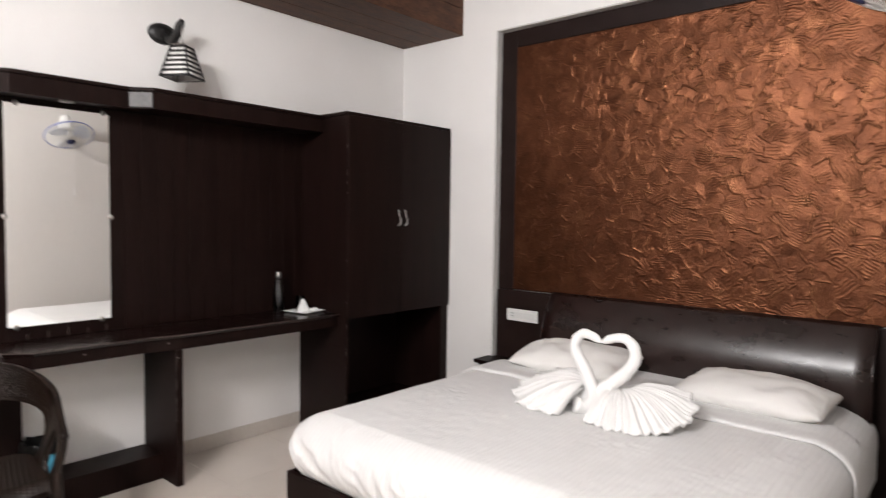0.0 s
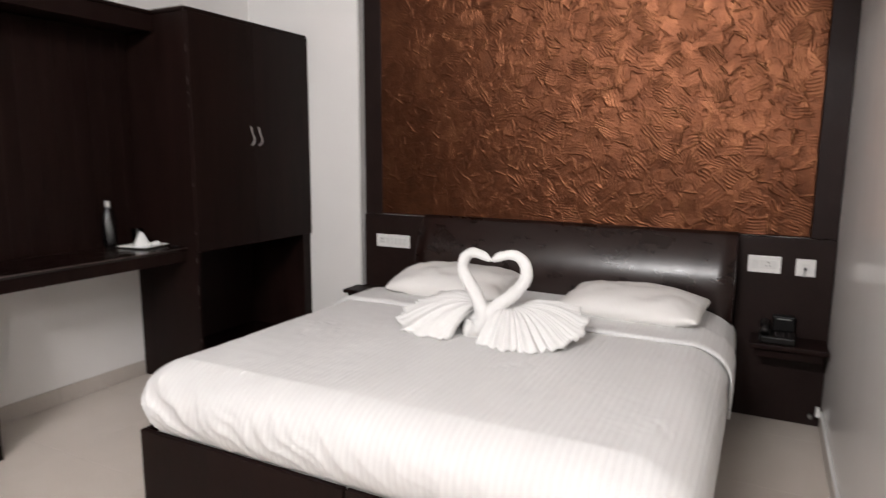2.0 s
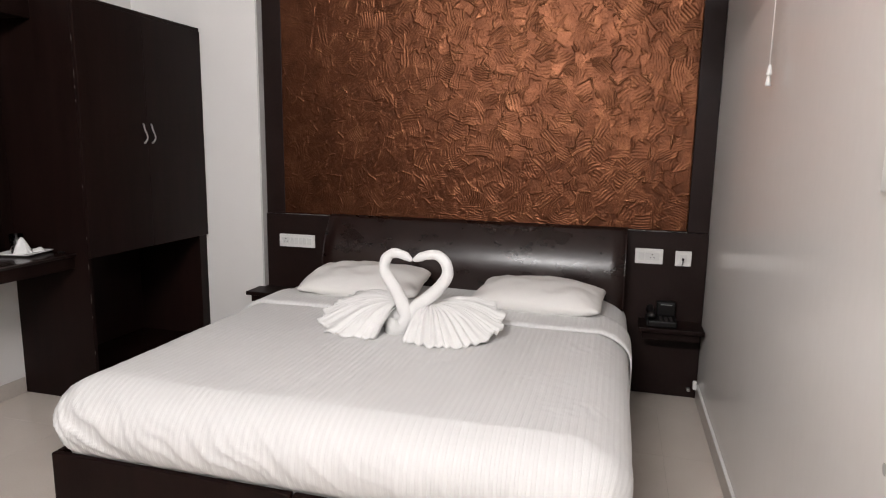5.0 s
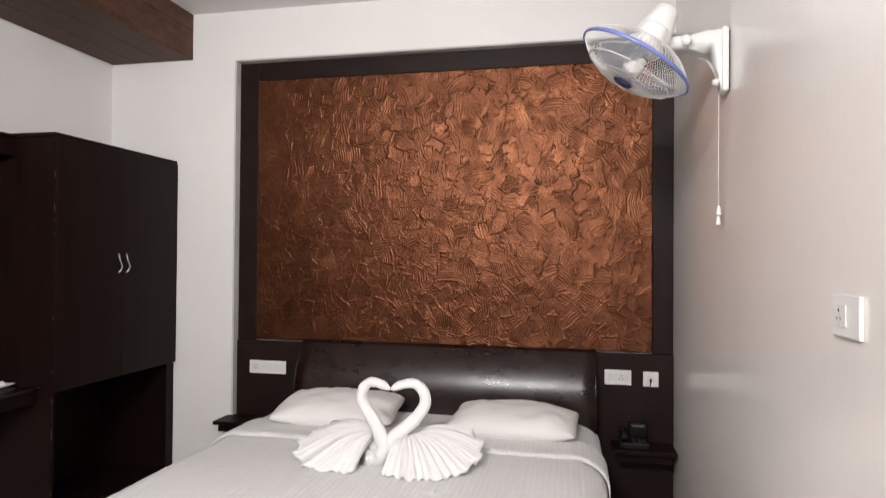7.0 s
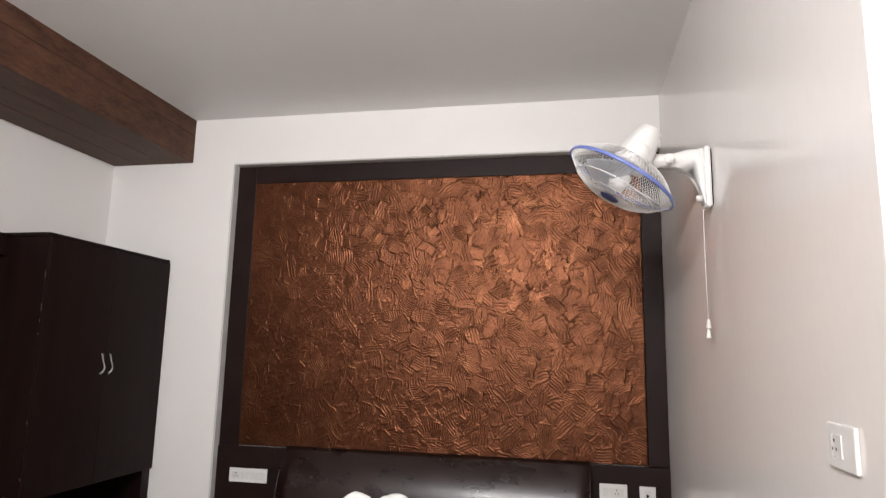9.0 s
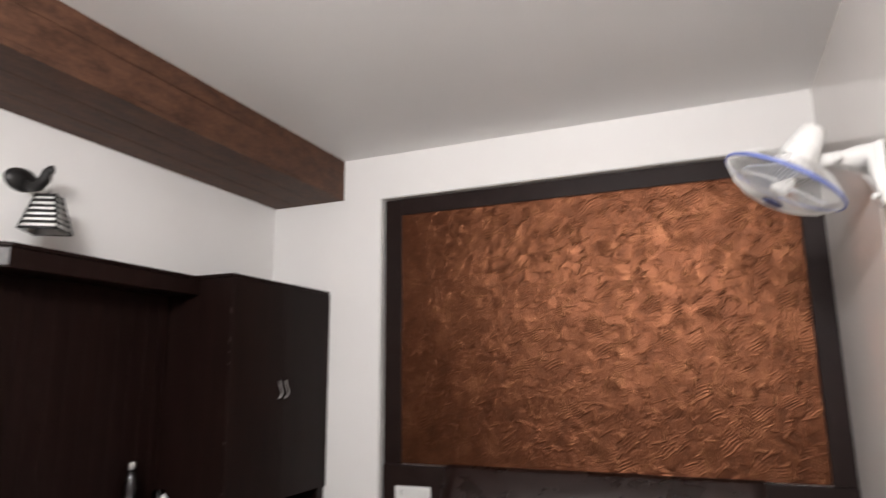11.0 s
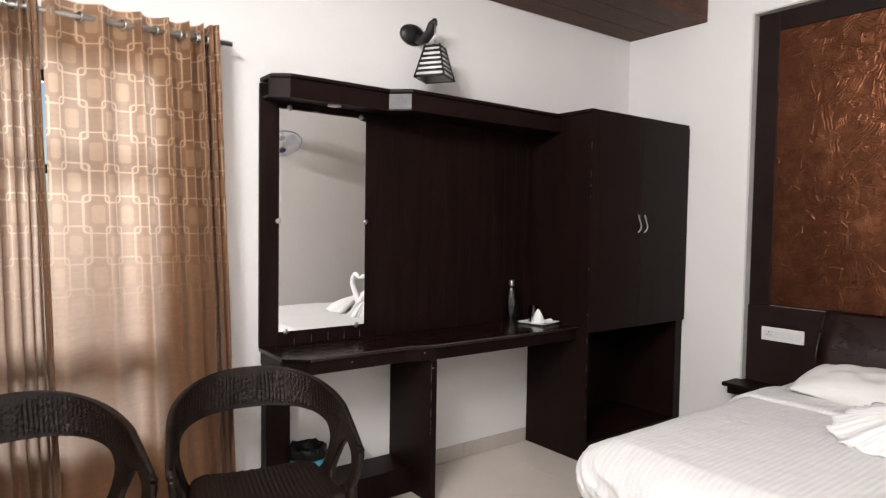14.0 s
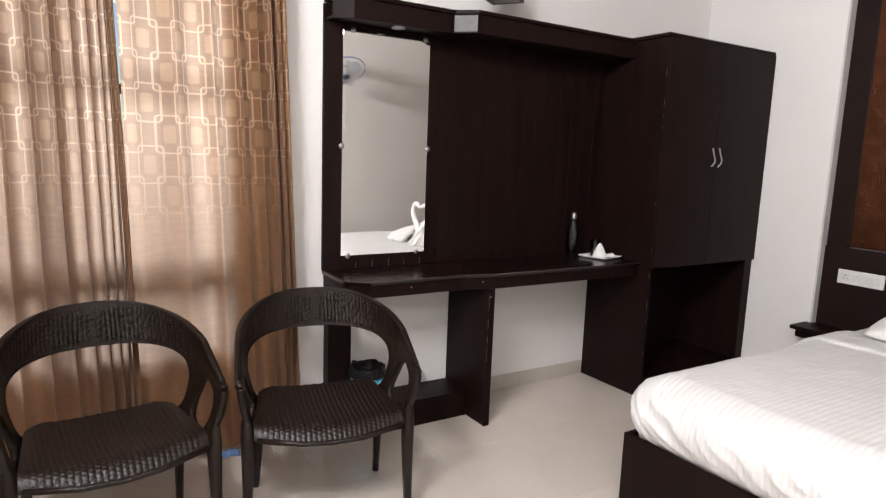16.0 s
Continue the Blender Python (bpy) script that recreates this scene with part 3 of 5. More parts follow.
def spread_point(u, v):
    r = 0.155
    quarter = r * math.pi / 2
    lo_a, hi_a, lo_b = MX0 + r - r * 2.75, MX1 - r + quarter + 0.25, MY0 + r - r * 2.75
    a, b = lo_a + u * (hi_a - lo_a), lo_b + v * (4.0 - lo_b)
    p, down = drape(MX0, MX1, MY0, 4.0, MZ, r, 0, 0, 0, a, b)
    p.z = max(p.z, 0.25)
    tuck = min(1.0, max(0.0, down - 0.16) / 0.12)
    hang = min(1.0, down / 0.2)
    q = Vector((a * 9.0, b * 9.0, 0.3))
    n1 = noise.noise(Vector((a * 3.1, b * 2.2, 1.7)))
    n2 = noise.noise(Vector((a * 16, b * 5, 4.1)))
    n3 = noise.noise(q * 2.2)
    p.z += 0.006 * n1 * (1 - hang) + 0.0016 * n3 * (1 - hang)
    for ex, ey in ((-2.20, 2.72), (-0.72, 2.55), (-0.62, 2.92), (-0.60, 2.30), (-1.15, 2.62)):
        near = math.exp(-((a - ex) ** 2 / 0.018 + (b - ey) ** 2 / 0.010))
        p.z += 0.006 * near * (1 - 2 * abs(noise.noise(Vector((a * 15 + b * 9, b * 22, 7.0)))))
    if hang > 0:
        corner = math.exp(-((a + 2.45) / 0.75) ** 2) if p.y < MY0 + 0.2 else 0.55
        run_a = a * 0.75 - down * 0.9 if p.y < MY0 + 0.2 else b * 0.9
        crest = 1 - abs(noise.noise(Vector((run_a * 13 + 0.8 * noise.noise(Vector((a * 6, down * 7, 3.0))), down * 2.2, 11.0)))) * 2.2
        crease = 0.024 * hang * (1 - 0.75 * tuck) * (0.25 + corner) * max(0.0, crest) ** 2
        if p.y < MY0 + 0.12:
            p.y -= crease
        elif p.x < MX0 + 0.12:
            p.x -= crease
        fold = (0.009 * n2 * hang) * (1 - 0.7 * min(1.0, tuck)) + 0.005 * hang * (1 - 0.6 * min(1.0, tuck)) * noise.noise(Vector((a * 34 + b * 12, b * 9, 2.0)))
        p.y -= fold
        p.x += fold * 0.5
    return p


def spread_uv(u, v):
    return (u * 2.56, v * 2.35)


solid("bedspread", sheet(spread_point, 260, 220, 0.0, spread_uv), LINEN, "white satin-stripe bedspread tucked over the mattress", "bedspread")


def folded_point(u, v):
    r = 0.155
    quarter = r * math.pi / 2
    a = (MX0 + 0.005 + r - quarter - 0.02) + u * ((MX1 + 0.012 - r + quarter + 0.16) - (MX0 + 0.005 + r - quarter - 0.02))
    b = 3.225 + v * 0.34 + 0.012 * math.sin(a * 2.1) + (0.02 * noise.noise(Vector((a * 4, 0, 9))))
    p, down = drape(MX0 - 0.008, MX1 + 0.016, 0.0, 4.0, MZ + 0.020, r, 0, 0, 0, a, b)
    roll = min(1.0, v / 0.10)
    lift = math.sqrt(max(0.0, 1 - (1 - roll) ** 2))
    p.z += -0.016 * (1 - lift) + 0.004 * noise.noise(Vector((a * 5, b * 14, 3)))
    p.z -= 0.012 * max(0.0, v - 0.8) / 0.2
    return p


solid("folded_quilt", sheet(folded_point, 130, 26, 0.008, lambda u, v: (u * 2.5, v * 0.34)), LINEN, "white striped quilt edge folded back across the bed", "quilt")


def pillow(place, w, d, thick, tilt, turn, seed, label):
    bm = bmesh.new()
    n = 40
    lay = bm.loops.layers.uv.new("UVMap")
    rows = {}
    for side in (1, -1):
        for i in range(n + 1):
            for j in range(n + 1):
                s, t = 2 * i / n - 1, 2 * j / n - 1
                if side == -1 and (i in (0, n) or j in (0, n)):
                    continue
                flat = (1 - abs(s) ** 2.6) * (1 - abs(t) ** 2.2)
                puff = max(0.0, flat) ** 0.55
                pinch = (1 - 0.018 * (1 - t * t) * abs(s) ** 4) * (1 - 0.050 * s ** 6 * t ** 6)
                x = s * w / 2 * (1 - 0.018 * (1 - t * t) * abs(s) ** 3) * pinch
                y = t * d / 2 * (1 - 0.030 * (1 - s * s) * abs(t) ** 3) * (1 - 0.07 * s ** 6 * t ** 6)
                z = side * thick / 2 * puff
                z += (0.018 * noise.noise(Vector((x * 6 + seed, y * 9, side))) + 0.007 * (0.5 - abs(noise.noise(Vector((x * 13 + y * 5 + seed, y * 7, 3)))))) * puff + 0.012 * noise.noise(Vector((s * 3 + seed, t * 2, 5)))
                z += 0.005 * noise.noise(Vector((x * 22 + seed, y * 22, 8))) * (1 - flat)
                rows[side, i, j] = bm.verts.new((x, y, z))
    for side in (1, -1):
        for i in range(n):
            for j in range(n):
                c = [rows.get((side, a, b)) or rows[1, a, b] for a, b in ((i, j), (i + 1, j), (i + 1, j + 1), (i, j + 1))]
                bm.faces.new(c if side == 1 else c[::-1]).smooth = True
    bmesh.ops.transform(bm, matrix=pose(*place, tilt, 0, turn), verts=bm.verts)
    return solid("pillow", finish(bm, True), PILLOW, label, "pillow", group="pillows on the bed")


pillow((-0.885, 3.63, 0.668), 0.715, 0.45, 0.175, 4, -3, 1.0, "plump white cotton pillow leaning on the headboard")
pillow((-1.925, 3.66, 0.672), 0.74, 0.46, 0.185, 7, 4, 7.0, "white cotton pillow with a pointed corner, behind towel swans")

# ---- towel swans on the bed ----
def towel_swan(side, cx, label):
    """A swan folded from a towel; side -1 has its tail to -x, side +1 to +x."""
    swan = thing("towel_swan", (cx, 3.06, MZ), label, "towel swan", group="pair of towel swans")
    if side < 0:
        ctrl = [(0.085, 0.640), (0.050, 0.628), (0.020, 0.672), (0.060, 0.750), (0.112, 0.820), (0.150, 0.880), (0.148, 0.935), (0.108, 0.972), (0.055, 0.968), (0.002, 0.945)]
    else:
        ctrl = [(0.060, 0.648), (0.012, 0.640), (0.006, 0.700), (0.060, 0.752), (0.130, 0.815), (0.172, 0.880), (0.166, 0.938), (0.120, 0.975), (0.060, 0.970), (0.002, 0.945)]
    pts = []
    for i in range(len(ctrl) - 1):
        p0, p1, p2, p3 = ctrl[max(i - 1, 0)], ctrl[i], ctrl[i + 1], ctrl[min(i + 2, len(ctrl) - 1)]
        for k in range(6):
            s = k / 6
            pts.append([0.5 * (2 * p1[j] + (p2[j] - p0[j]) * s + (2 * p0[j] - 5 * p1[j] + 4 * p2[j] - p3[j]) * s * s + (3 * p1[j] - p0[j] - 3 * p2[j] + p3[j]) * s ** 3) for j in (0, 1)])
    pts.append(list(ctrl[-1]))
    n = len(pts)
    line = [(-1.412 + side * p[0] * 0.96, 2.985 + 0.02 * math.sin(3 * i / n) - (0.085 if side < 0 else 0.03) * max(0.0, 1 - i / (0.40 * n)), p[1]) for i, p in enumerate(pts)]
    rad = [0.039 - 0.021 * (i / n) ** 1.1 + 0.0008 * math.sin(i * 0.9) for i in range(n)]
    rad[-4], rad[-3], rad[-2], rad[-1] = 0.017, 0.014, 0.010, 0.004
    neck = tube(line, rad, 24)
    neck.normal_update()
    for v in neck.verts:
        q = v.co.x * 0.8 + v.co.z
        v.co += v.normal * (0.0022 * noise.noise(v.co * 34) + 0.0012 * noise.noise(Vector((q * 110, v.co.y * 60, 2.0))))
    part("neck", neck, TOWEL, swan, "tightly rolled white towel neck")
    # wrapped body behind the neck
    bx = -1.412 + side * 0.125
    part("body", sheet(lambda u, v: (bx + side * (0.10 * math.cos(math.pi * u)), 3.045 + 0.075 * math.sin(2 * math.pi * v) , MZ + 0.055 + 0.062 * math.cos(2 * math.pi * v) * math.sin(math.pi * (0.12 + 0.8 * u))), 20, 24), TOWEL, swan)
    # pleated tail: folds fan out from the body and settle on the bed
    apex = Vector((-1.412 + side * 0.062, 3.070, MZ + 0.120))
    folds = 23 if side > 0 else 13
    pleat = 0.027 if side > 0 else 0.020

    def tail(u, v):
        ang = math.radians(-100 + 130 * u if side > 0 else -80 + 112 * u)
        reach = (0.37 if side > 0 else 0.395) * (0.74 + 0.24 * math.sin(math.pi * min(1, u * 1.05)) + 0.18 * max(0, u - 0.55))
        reach *= 1 + 0.03 * math.sin(u * 41)
        r = reach * (0.06 + 0.94 * v)
        wave = u * folds + 0.6 * math.sin(u * 9 + side) + 0.3 * math.sin(u * 23)
        ridge = 0.5 + (abs((wave % 1.0) * 2 - 1) - 0.5) * (0.60 + 0.40 * math.sin(math.floor(wave) * 2.4)) + 0.20 * noise.noise(Vector((u * 40, v * 5, 3.0 + side)))
        drop = (MZ + 0.012) + (0.105 * max(0.0, u - 0.40) / 0.60)
        z = apex.z * (1 - v ** 1.4) + drop * v ** 1.4 + 0.030 * math.sin(math.pi * min(v * 1.1, 1)) + pleat * (ridge - 0.5) * (0.25 + v)
        r *= 1 + 0.035 * (ridge - 0.5) * v
        return (apex.x + side * r * 1.08 * math.cos(ang), apex.y + r * math.sin(ang), max(z, MZ + 0.004))
    part("tail", sheet(tail, 150, 18, 0.006), TOWEL, swan, "pleated towel tail spread like a fan")
    part("under_tail", sheet(lambda u, v: (tail(u, v * 0.93)[0], tail(u, v * 0.93)[1], max(MZ + 0.002, tail(u, v * 0.93)[2] - 0.018)), 90, 10, 0.005), TOWEL, swan)
    return swan


towel_swan(-1, -1.55, "white towel folded as a swan, neck bent to a heart")
towel_swan(1, -1.25, "white towel swan with a wide pleated tail, facing its twin")


# ---- bedside shelves, phone, switch plates ----
def bedside_shelf(x0, x1, z, label):
    s = thing("bedside_shelf", ((x0 + x1) / 2, REC_Y - 0.012, z), label, "shelf", group="bedside shelves")
    part("board", box(x0, x1, 3.865, REC_Y - 0.0125, z, z + 0.026, 0.004), DARK, s)
    part("apron", box(x0 + 0.02, x1 - 0.02, 3.90, REC_Y - 0.0125, z - 0.05, z - 0.0005, 0.003), DARK, s)
    return s


bedside_shelf(-0.335, XR - 0.012, 0.448, "small dark wood shelf holding the telephone")
bedside_shelf(-2.885, -2.47, 0.462, "small dark wood shelf beside the bed")

phone = thing("telephone", (-0.19, 3.97, 0.474), "black desk telephone on the bedside shelf", "telephone")
part("base", prism([(-0.29, 3.885), (-0.13, 3.885), (-0.125, 4.06), (-0.295, 4.06)], 0.474, 0.512, 0.008), PHONE, phone)
pk = joined(*[box(-0.225 + 0.028 * i, -0.205 + 0.028 * i, 3.90 + 0.026 * j, 3.917 + 0.026 * j, 0.511, 0.517, 0.002) for i in range(3) for j in range(4)])
part("keypad", pk, SOCKET_DARK, phone)
part("display_hood", prism([(-0.235, 4.025), (-0.13, 4.025), (-0.13, 4.075), (-0.235, 4.075)], 0.51, 0.592, 0.008), PHONE, phone)
part("display", box(-0.215, -0.150, 4.021, 4.0252, 0.574, 0.580, 0.001), LCD, phone, "thin grey display strip")
hs = part("handset", tube([(-0.27, 3.885, 0.530), (-0.27, 3.90, 0.547), (-0.27, 3.97, 0.556), (-0.27, 4.045, 0.547), (-0.27, 4.062, 0.530)], [0.024, 0.023, 0.016, 0.023, 0.024], 14), PHONE, phone)
cord_pts = [(-0.29 - 0.006 * math.cos(i * 1.25), 3.88 - 0.012 * math.sin(i / 60 * math.pi) + 0.006 * math.sin(i * 1.25), 0.525 - 0.03 * math.sin(i / 60 * math.pi) + 0.0 * i) for i in range(60)]
part("coiled_cord", tube(cord_pts, 0.0022, 6), PHONE, phone)


def wall_plate(name, origin, right, up, out, w, h, modules, label, pins=(), cable=False):
    """A modular switch plate; modules are (start, end, kind) along its width in shares."""
    R, U, O = Vector(right), Vector(up), Vector(out)
    o = Vector(origin)

    def slab(a0, a1, b0, b1, d0, d1, bev):
        bm = box(a0, a1, b0, b1, d0, d1, bev)
        for v in bm.verts:
            v.co = o + R * v.co.x + U * v.co.y + O * v.co.z
        return finish(bm)
    p = thing(name, o, label, "switch plate", group="switch plates")
    part("plate", slab(-w / 2, w / 2, -h / 2, h / 2, 0, 0.010, 0.003), PLASTIC, p)
    ih = h * 0.52
    for a, b, sort in modules:
        x0, x1 = -w / 2 + a * w, -w / 2 + b * w
        part("socket" if sort == "s" else "rocker", slab(x0 + 0.0008, x1 - 0.0008, -ih / 2, ih / 2, 0.0102, 0.0135 if sort == "r" else 0.0115, 0.0012), PLASTIC_SHADE, p)
        if sort == "s":
            cx = (x0 + x1) / 2
            for dx, dy, rr in ((0, 0.011, 0.0034), (-0.0095, -0.007, 0.0026), (0.0095, -0.007, 0.0026)):
                part("pin_hole", slab(cx + dx - rr, cx + dx + rr, dy - rr, dy + rr, 0.0116, 0.0121, 0), SOCKET_DARK, p)
    return p


north = dict(right=(1, 0, 0), up=(0, 0, 1), out=(0, -1, 0))
FY = REC_Y - 0.012
wall_plate("switch_board", (-2.606, FY, 0.818), w=0.267, h=0.088, modules=[(0.07, 0.30, "s"), (0.31, 0.425, "r"), (0.43, 0.545, "r"), (0.55, 0.665, "r"), (0.67, 0.785, "r"), (0.79, 0.93, "r")], label="white eight-module switchboard with socket beside the bed", **north)
wall_plate("switch_board", (-0.296, FY, 0.852), w=0.158, h=0.09, modules=[(0.12, 0.34, "r"), (0.36, 0.88, "s")], label="white socket and switch plate above the shelf", **north)
tel_plate = wall_plate("telephone_socket", (-0.104, FY, 0.848), w=0.090, h=0.09, modules=[(0.28, 0.72, "r")], label="white telephone jack plate with a grey plug", **north)
part("plug", box(-0.112, -0.100, FY - 0.026, FY - 0.0137, 0.836, 0.852, 0.002), PHONE, tel_plate)
part("cable", tube([(-0.106, FY - 0.024, 0.838), (-0.108, FY - 0.026, 0.822), (-0.110, FY - 0.016, 0.808), (-0.111, FY - 0.004, 0.80)], 0.0022, 8), PHONE, tel_plate)
wall_plate("switch_board", (XR, 1.620, 1.452), right=(0, -1, 0), up=(0, 0, 1), out=(-1, 0, 0), w=0.142, h=0.094, modules=[(0.20, 0.38, "s"), (0.40, 0.58, "r")], label="white switch and socket plate on the side wall")
tap = thing("pipe_stub", (XR - 0.03, 4.04, 0.06), "small steel bolt and white clip at the panel foot", "bolt")
part("clip", box(XR - 0.032, XR - 0.0105, 4.02, 4.05, 0.075, 0.125, 0.004), PLASTIC, tap)
part("bolt", tube([(XR - 0.05, 4.085, 0.055), (XR - 0.05, 4.06, 0.055)], [0.012, 0.010], 10), STEEL, tap)

# ---- wall fan ----
FC = Vector((-0.333, 2.61, 2.328))
FN = Vector((-0.53, 0.0, -0.85)).normalized()
fan = thing("wall_fan", (XR, 2.73, 2.36), "white wall fan with blue-rimmed wire grille tilted down", "fan")
FM = Matrix.Translation(FC) @ FN.to_track_quat("Z", "Y").to_matrix().to_4x4()


def placed(bm, m=FM):
    bmesh.ops.transform(bm, matrix=m, verts=bm.verts)
    return bm


def ring(radius, z, thick, segs=56, squash=1.0):
    bm = bmesh.new()
    cs = 8
    vs = [[bm.verts.new(((radius + thick * math.cos(2 * math.pi * j / cs)) * math.cos(2 * math.pi * i / segs), (radius + thick * math.cos(2 * math.pi * j / cs)) * math.sin(2 * math.pi * i / segs), z + thick * squash * math.sin(2 * math.pi * j / cs))) for j in range(cs)] for i in range(segs)]
    for i in range(segs):
        for j in range(cs):
            bm.faces.new((vs[i][j], vs[(i + 1) % segs][j], vs[(i + 1) % segs][(j + 1) % cs], vs[i][(j + 1) % cs]))
    return finish(bm, True)


FR = 0.225
part("rim", placed(ring(FR, 0, 0.0040, 64, 1.9)), BLUE, fan, "blue plastic grille rim")


def wires(sign, depth, inner, count, swirl):
    out = []
    for k in range(count):
        a = 2 * math.pi * k / count
        pts = []
        for i in range(8):
            s = i / 7
            r = FR + (inner - FR) * s
            z = sign * depth * math.sin(math.pi / 2 * min(1, s * 1.25)) ** 0.9
            pts.append((r * math.cos(a + swirl * s), r * math.sin(a + swirl * s), z))
        out.append(tube(pts, 0.0011, 4))
    return joined(*out)


part("front_grille", placed(wires(1, 0.085, 0.035, 100, 0.45)), PLASTIC, fan)
part("back_grille", placed(wires(-1, 0.085, 0.06, 84, 0.0)), PLASTIC, fan)
for rr, z in ((0.172, 0.050), (0.105, 0.077)):
    part("grille_ring", placed(ring(rr, z, 0.0016)), PLASTIC, fan)
part("badge", placed(lathe([(0.001, 0.094), (0.032, 0.093), (0.040, 0.087), (0.040, 0.080), (0.001, 0.079)], 24)), NAVY, fan, "dark blue centre badge")
part("spinner", placed(lathe([(0.001, 0.05), (0.03, 0.045), (0.038, 0.02), (0.038, -0.02), (0.001, -0.022)], 24)), PLASTIC, fan)
for k in range(3):
    a0 = 2 * math.pi * k / 3 + 0.4

    def blade(u, v, a0=a0):
        r = 0.034 + 0.155 * u
        w = (v - 0.5) * (0.75 + 0.65 * math.sin(math.pi * min(1, u * 0.95)))
        return ((r * math.cos(a0 + w)), (r * math.sin(a0 + w)), 0.045 * (v - 0.5) * (0.5 + 0.5 * u) + 0.01)
    part("blade", placed(sheet(blade, 12, 12, 0.002)), FROST, fan, "milky translucent blade")
part("motor_housing", placed(lathe([(0.001, -0.238), (0.034, -0.237), (0.044, -0.231), (0.060, -0.170), (0.072, -0.110), (0.076, -0.070), (0.066, -0.052), (0.001, -0.050)], 28)), PLASTIC, fan)
part("rear_cover", placed(lathe([(0.001, -0.150), (0.050, -0.148), (0.056, -0.140), (0.066, -0.062), (0.058, -0.056), (0.001, -0.056)], 20, Matrix.Translation((0.022, 0.0, 0.0)))), PLASTIC, fan)
mot = FM @ Vector((0, 0, -0.10))


def bracket_bm(outline, y_at, half):
    """A moulded shape drawn in x and z, its middle at y_at(x)."""
    bm = prism(outline, -half, half, 0.008)
    for v in bm.verts:
        v.co = Vector((v.co.x, y_at(v.co.x) + v.co.z, v.co.y))
    return finish(bm, True)


arm_outline = [(XR - 0.020, 2.476), (XR - 0.050, 2.474), (XR - 0.085, 2.458), (-0.115, 2.446), (-0.152, 2.440), (-0.168, 2.424), (-0.166, 2.404), (-0.148, 2.390), (-0.115, 2.389), (-0.075, 2.384), (-0.045, 2.370), (-0.024, 2.340), (-0.012, 2.290), (XR - 0.037, 2.244), (XR - 0.020, 2.236)]
part("arm", bracket_bm(arm_outline, lambda x: 2.730 - 0.30 * max(0.0, XR - 0.05 - x), 0.028), PLASTIC, fan)
part("yoke", tube([(-0.140, 2.680, 2.416), (-0.170, 2.668, 2.414), (mot.x + 0.015, mot.y + 0.02, mot.z - 0.010)], [0.030, 0.028, 0.030], 16), PLASTIC, fan)
part("pivot_knob", tube([(-0.140, 2.652, 2.416), (-0.143, 2.634, 2.416)], [0.021, 0.019], 18), PLASTIC, fan)
part("wall_bracket", box(XR - 0.030, XR - 0.0045, 2.688, 2.772, 2.226, 2.480, 0.010), PLASTIC, fan)
# thin dark strip set between bracket and wall
part("dark_backing", box(XR - 0.004, XR + 0.0, 2.700, 2.760, 2.240, 2.466, 0.0015), SOCKET_DARK, fan)
part("speed_knob", tube([(XR - 0.045, 2.70, 2.262), (XR - 0.066, 2.695, 2.262)], [0.014, 0.011], 12), PLASTIC, fan)
for y, low in ((2.756, 1.750), (2.761, 1.712)):
    pull = part("pull_cord", tube([(XR - 0.03, y, 2.228), (XR - 0.031, y, 2.0), (XR - 0.03, y, low + 0.03)], 0.0012, 6), PLASTIC, fan)
    part("toggle", lathe([(0.003, 0.036), (0.006, 0.03), (0.010, 0.004), (0.009, 0.0), (0.001, 0.0)], 12, Matrix.Translation((XR - 0.03, y, low))), PLASTIC, pull)

# ---- wardrobe ----
WX, WY0, WY1, WZ = -3.295, 2.985, YN - 0.003, 2.235
ward = thing("wardrobe", (-3.55, 3.51, 0), "tall dark-stained two-door wardrobe with open niche below", "wardrobe")
WB = XL + 0.003
part("side_panel", box(WB, WX, WY0, WY0 + 0.020, 0, WZ - 0.022, 0.002), DARK, ward)
part("side_panel", box(WB, WX, 3.957, WY1, 0, WZ - 0.022, 0.002), DARK, ward)
part("top_board", box(WB, WX + 0.010, WY0 - 0.010, WY1, WZ - 0.0215, WZ, 0.003), DARK, ward)
part("back_panel", box(WB, WB + 0.012, WY0 + 0.021, 3.956, 0.10, WZ - 0.022, 0), DARK, ward)
part("niche_floor", box(WB + 0.0125, WX - 0.004, WY0 + 0.021, 3.956, 0.105, 0.125, 0.002), DARK_FLAT, ward)
part("plinth", box(WX - 0.03, WX - 0.002, WY0 + 0.021, 3.956, 0, 0.1245, 0.002), DARK, ward)
part("niche_ceiling", box(WB + 0.0125, WX - 0.022, WY0 + 0.021, 3.956, 0.842, 0.862, 0.002), DARK, ward)
DM = 3.488
for a, b, hy in ((WY0 + 0.004, DM - 0.0012, DM - 0.034), (DM + 0.0012, WY1 - 0.004, DM + 0.034)):
    door = part("door", box(WX, WX + 0.018, a, b, 0.836, WZ - 0.024, 0.002), DARK, ward)
    pts = [(WX + 0.018 + 0.022 * math.sin(math.pi * min(1, max(0, s * 1.0))) ** 0.6, hy + 0.010 * math.sin(2 * math.pi * s), 1.468 + 0.115 * s) for s in [i / 16 for i in range(17)]]
    part("handle", tube(pts, [0.0058 - 0.0015 * math.sin(math.pi * i / 16) for i in range(17)], 10), STEEL, door, "curved chrome bow handle")

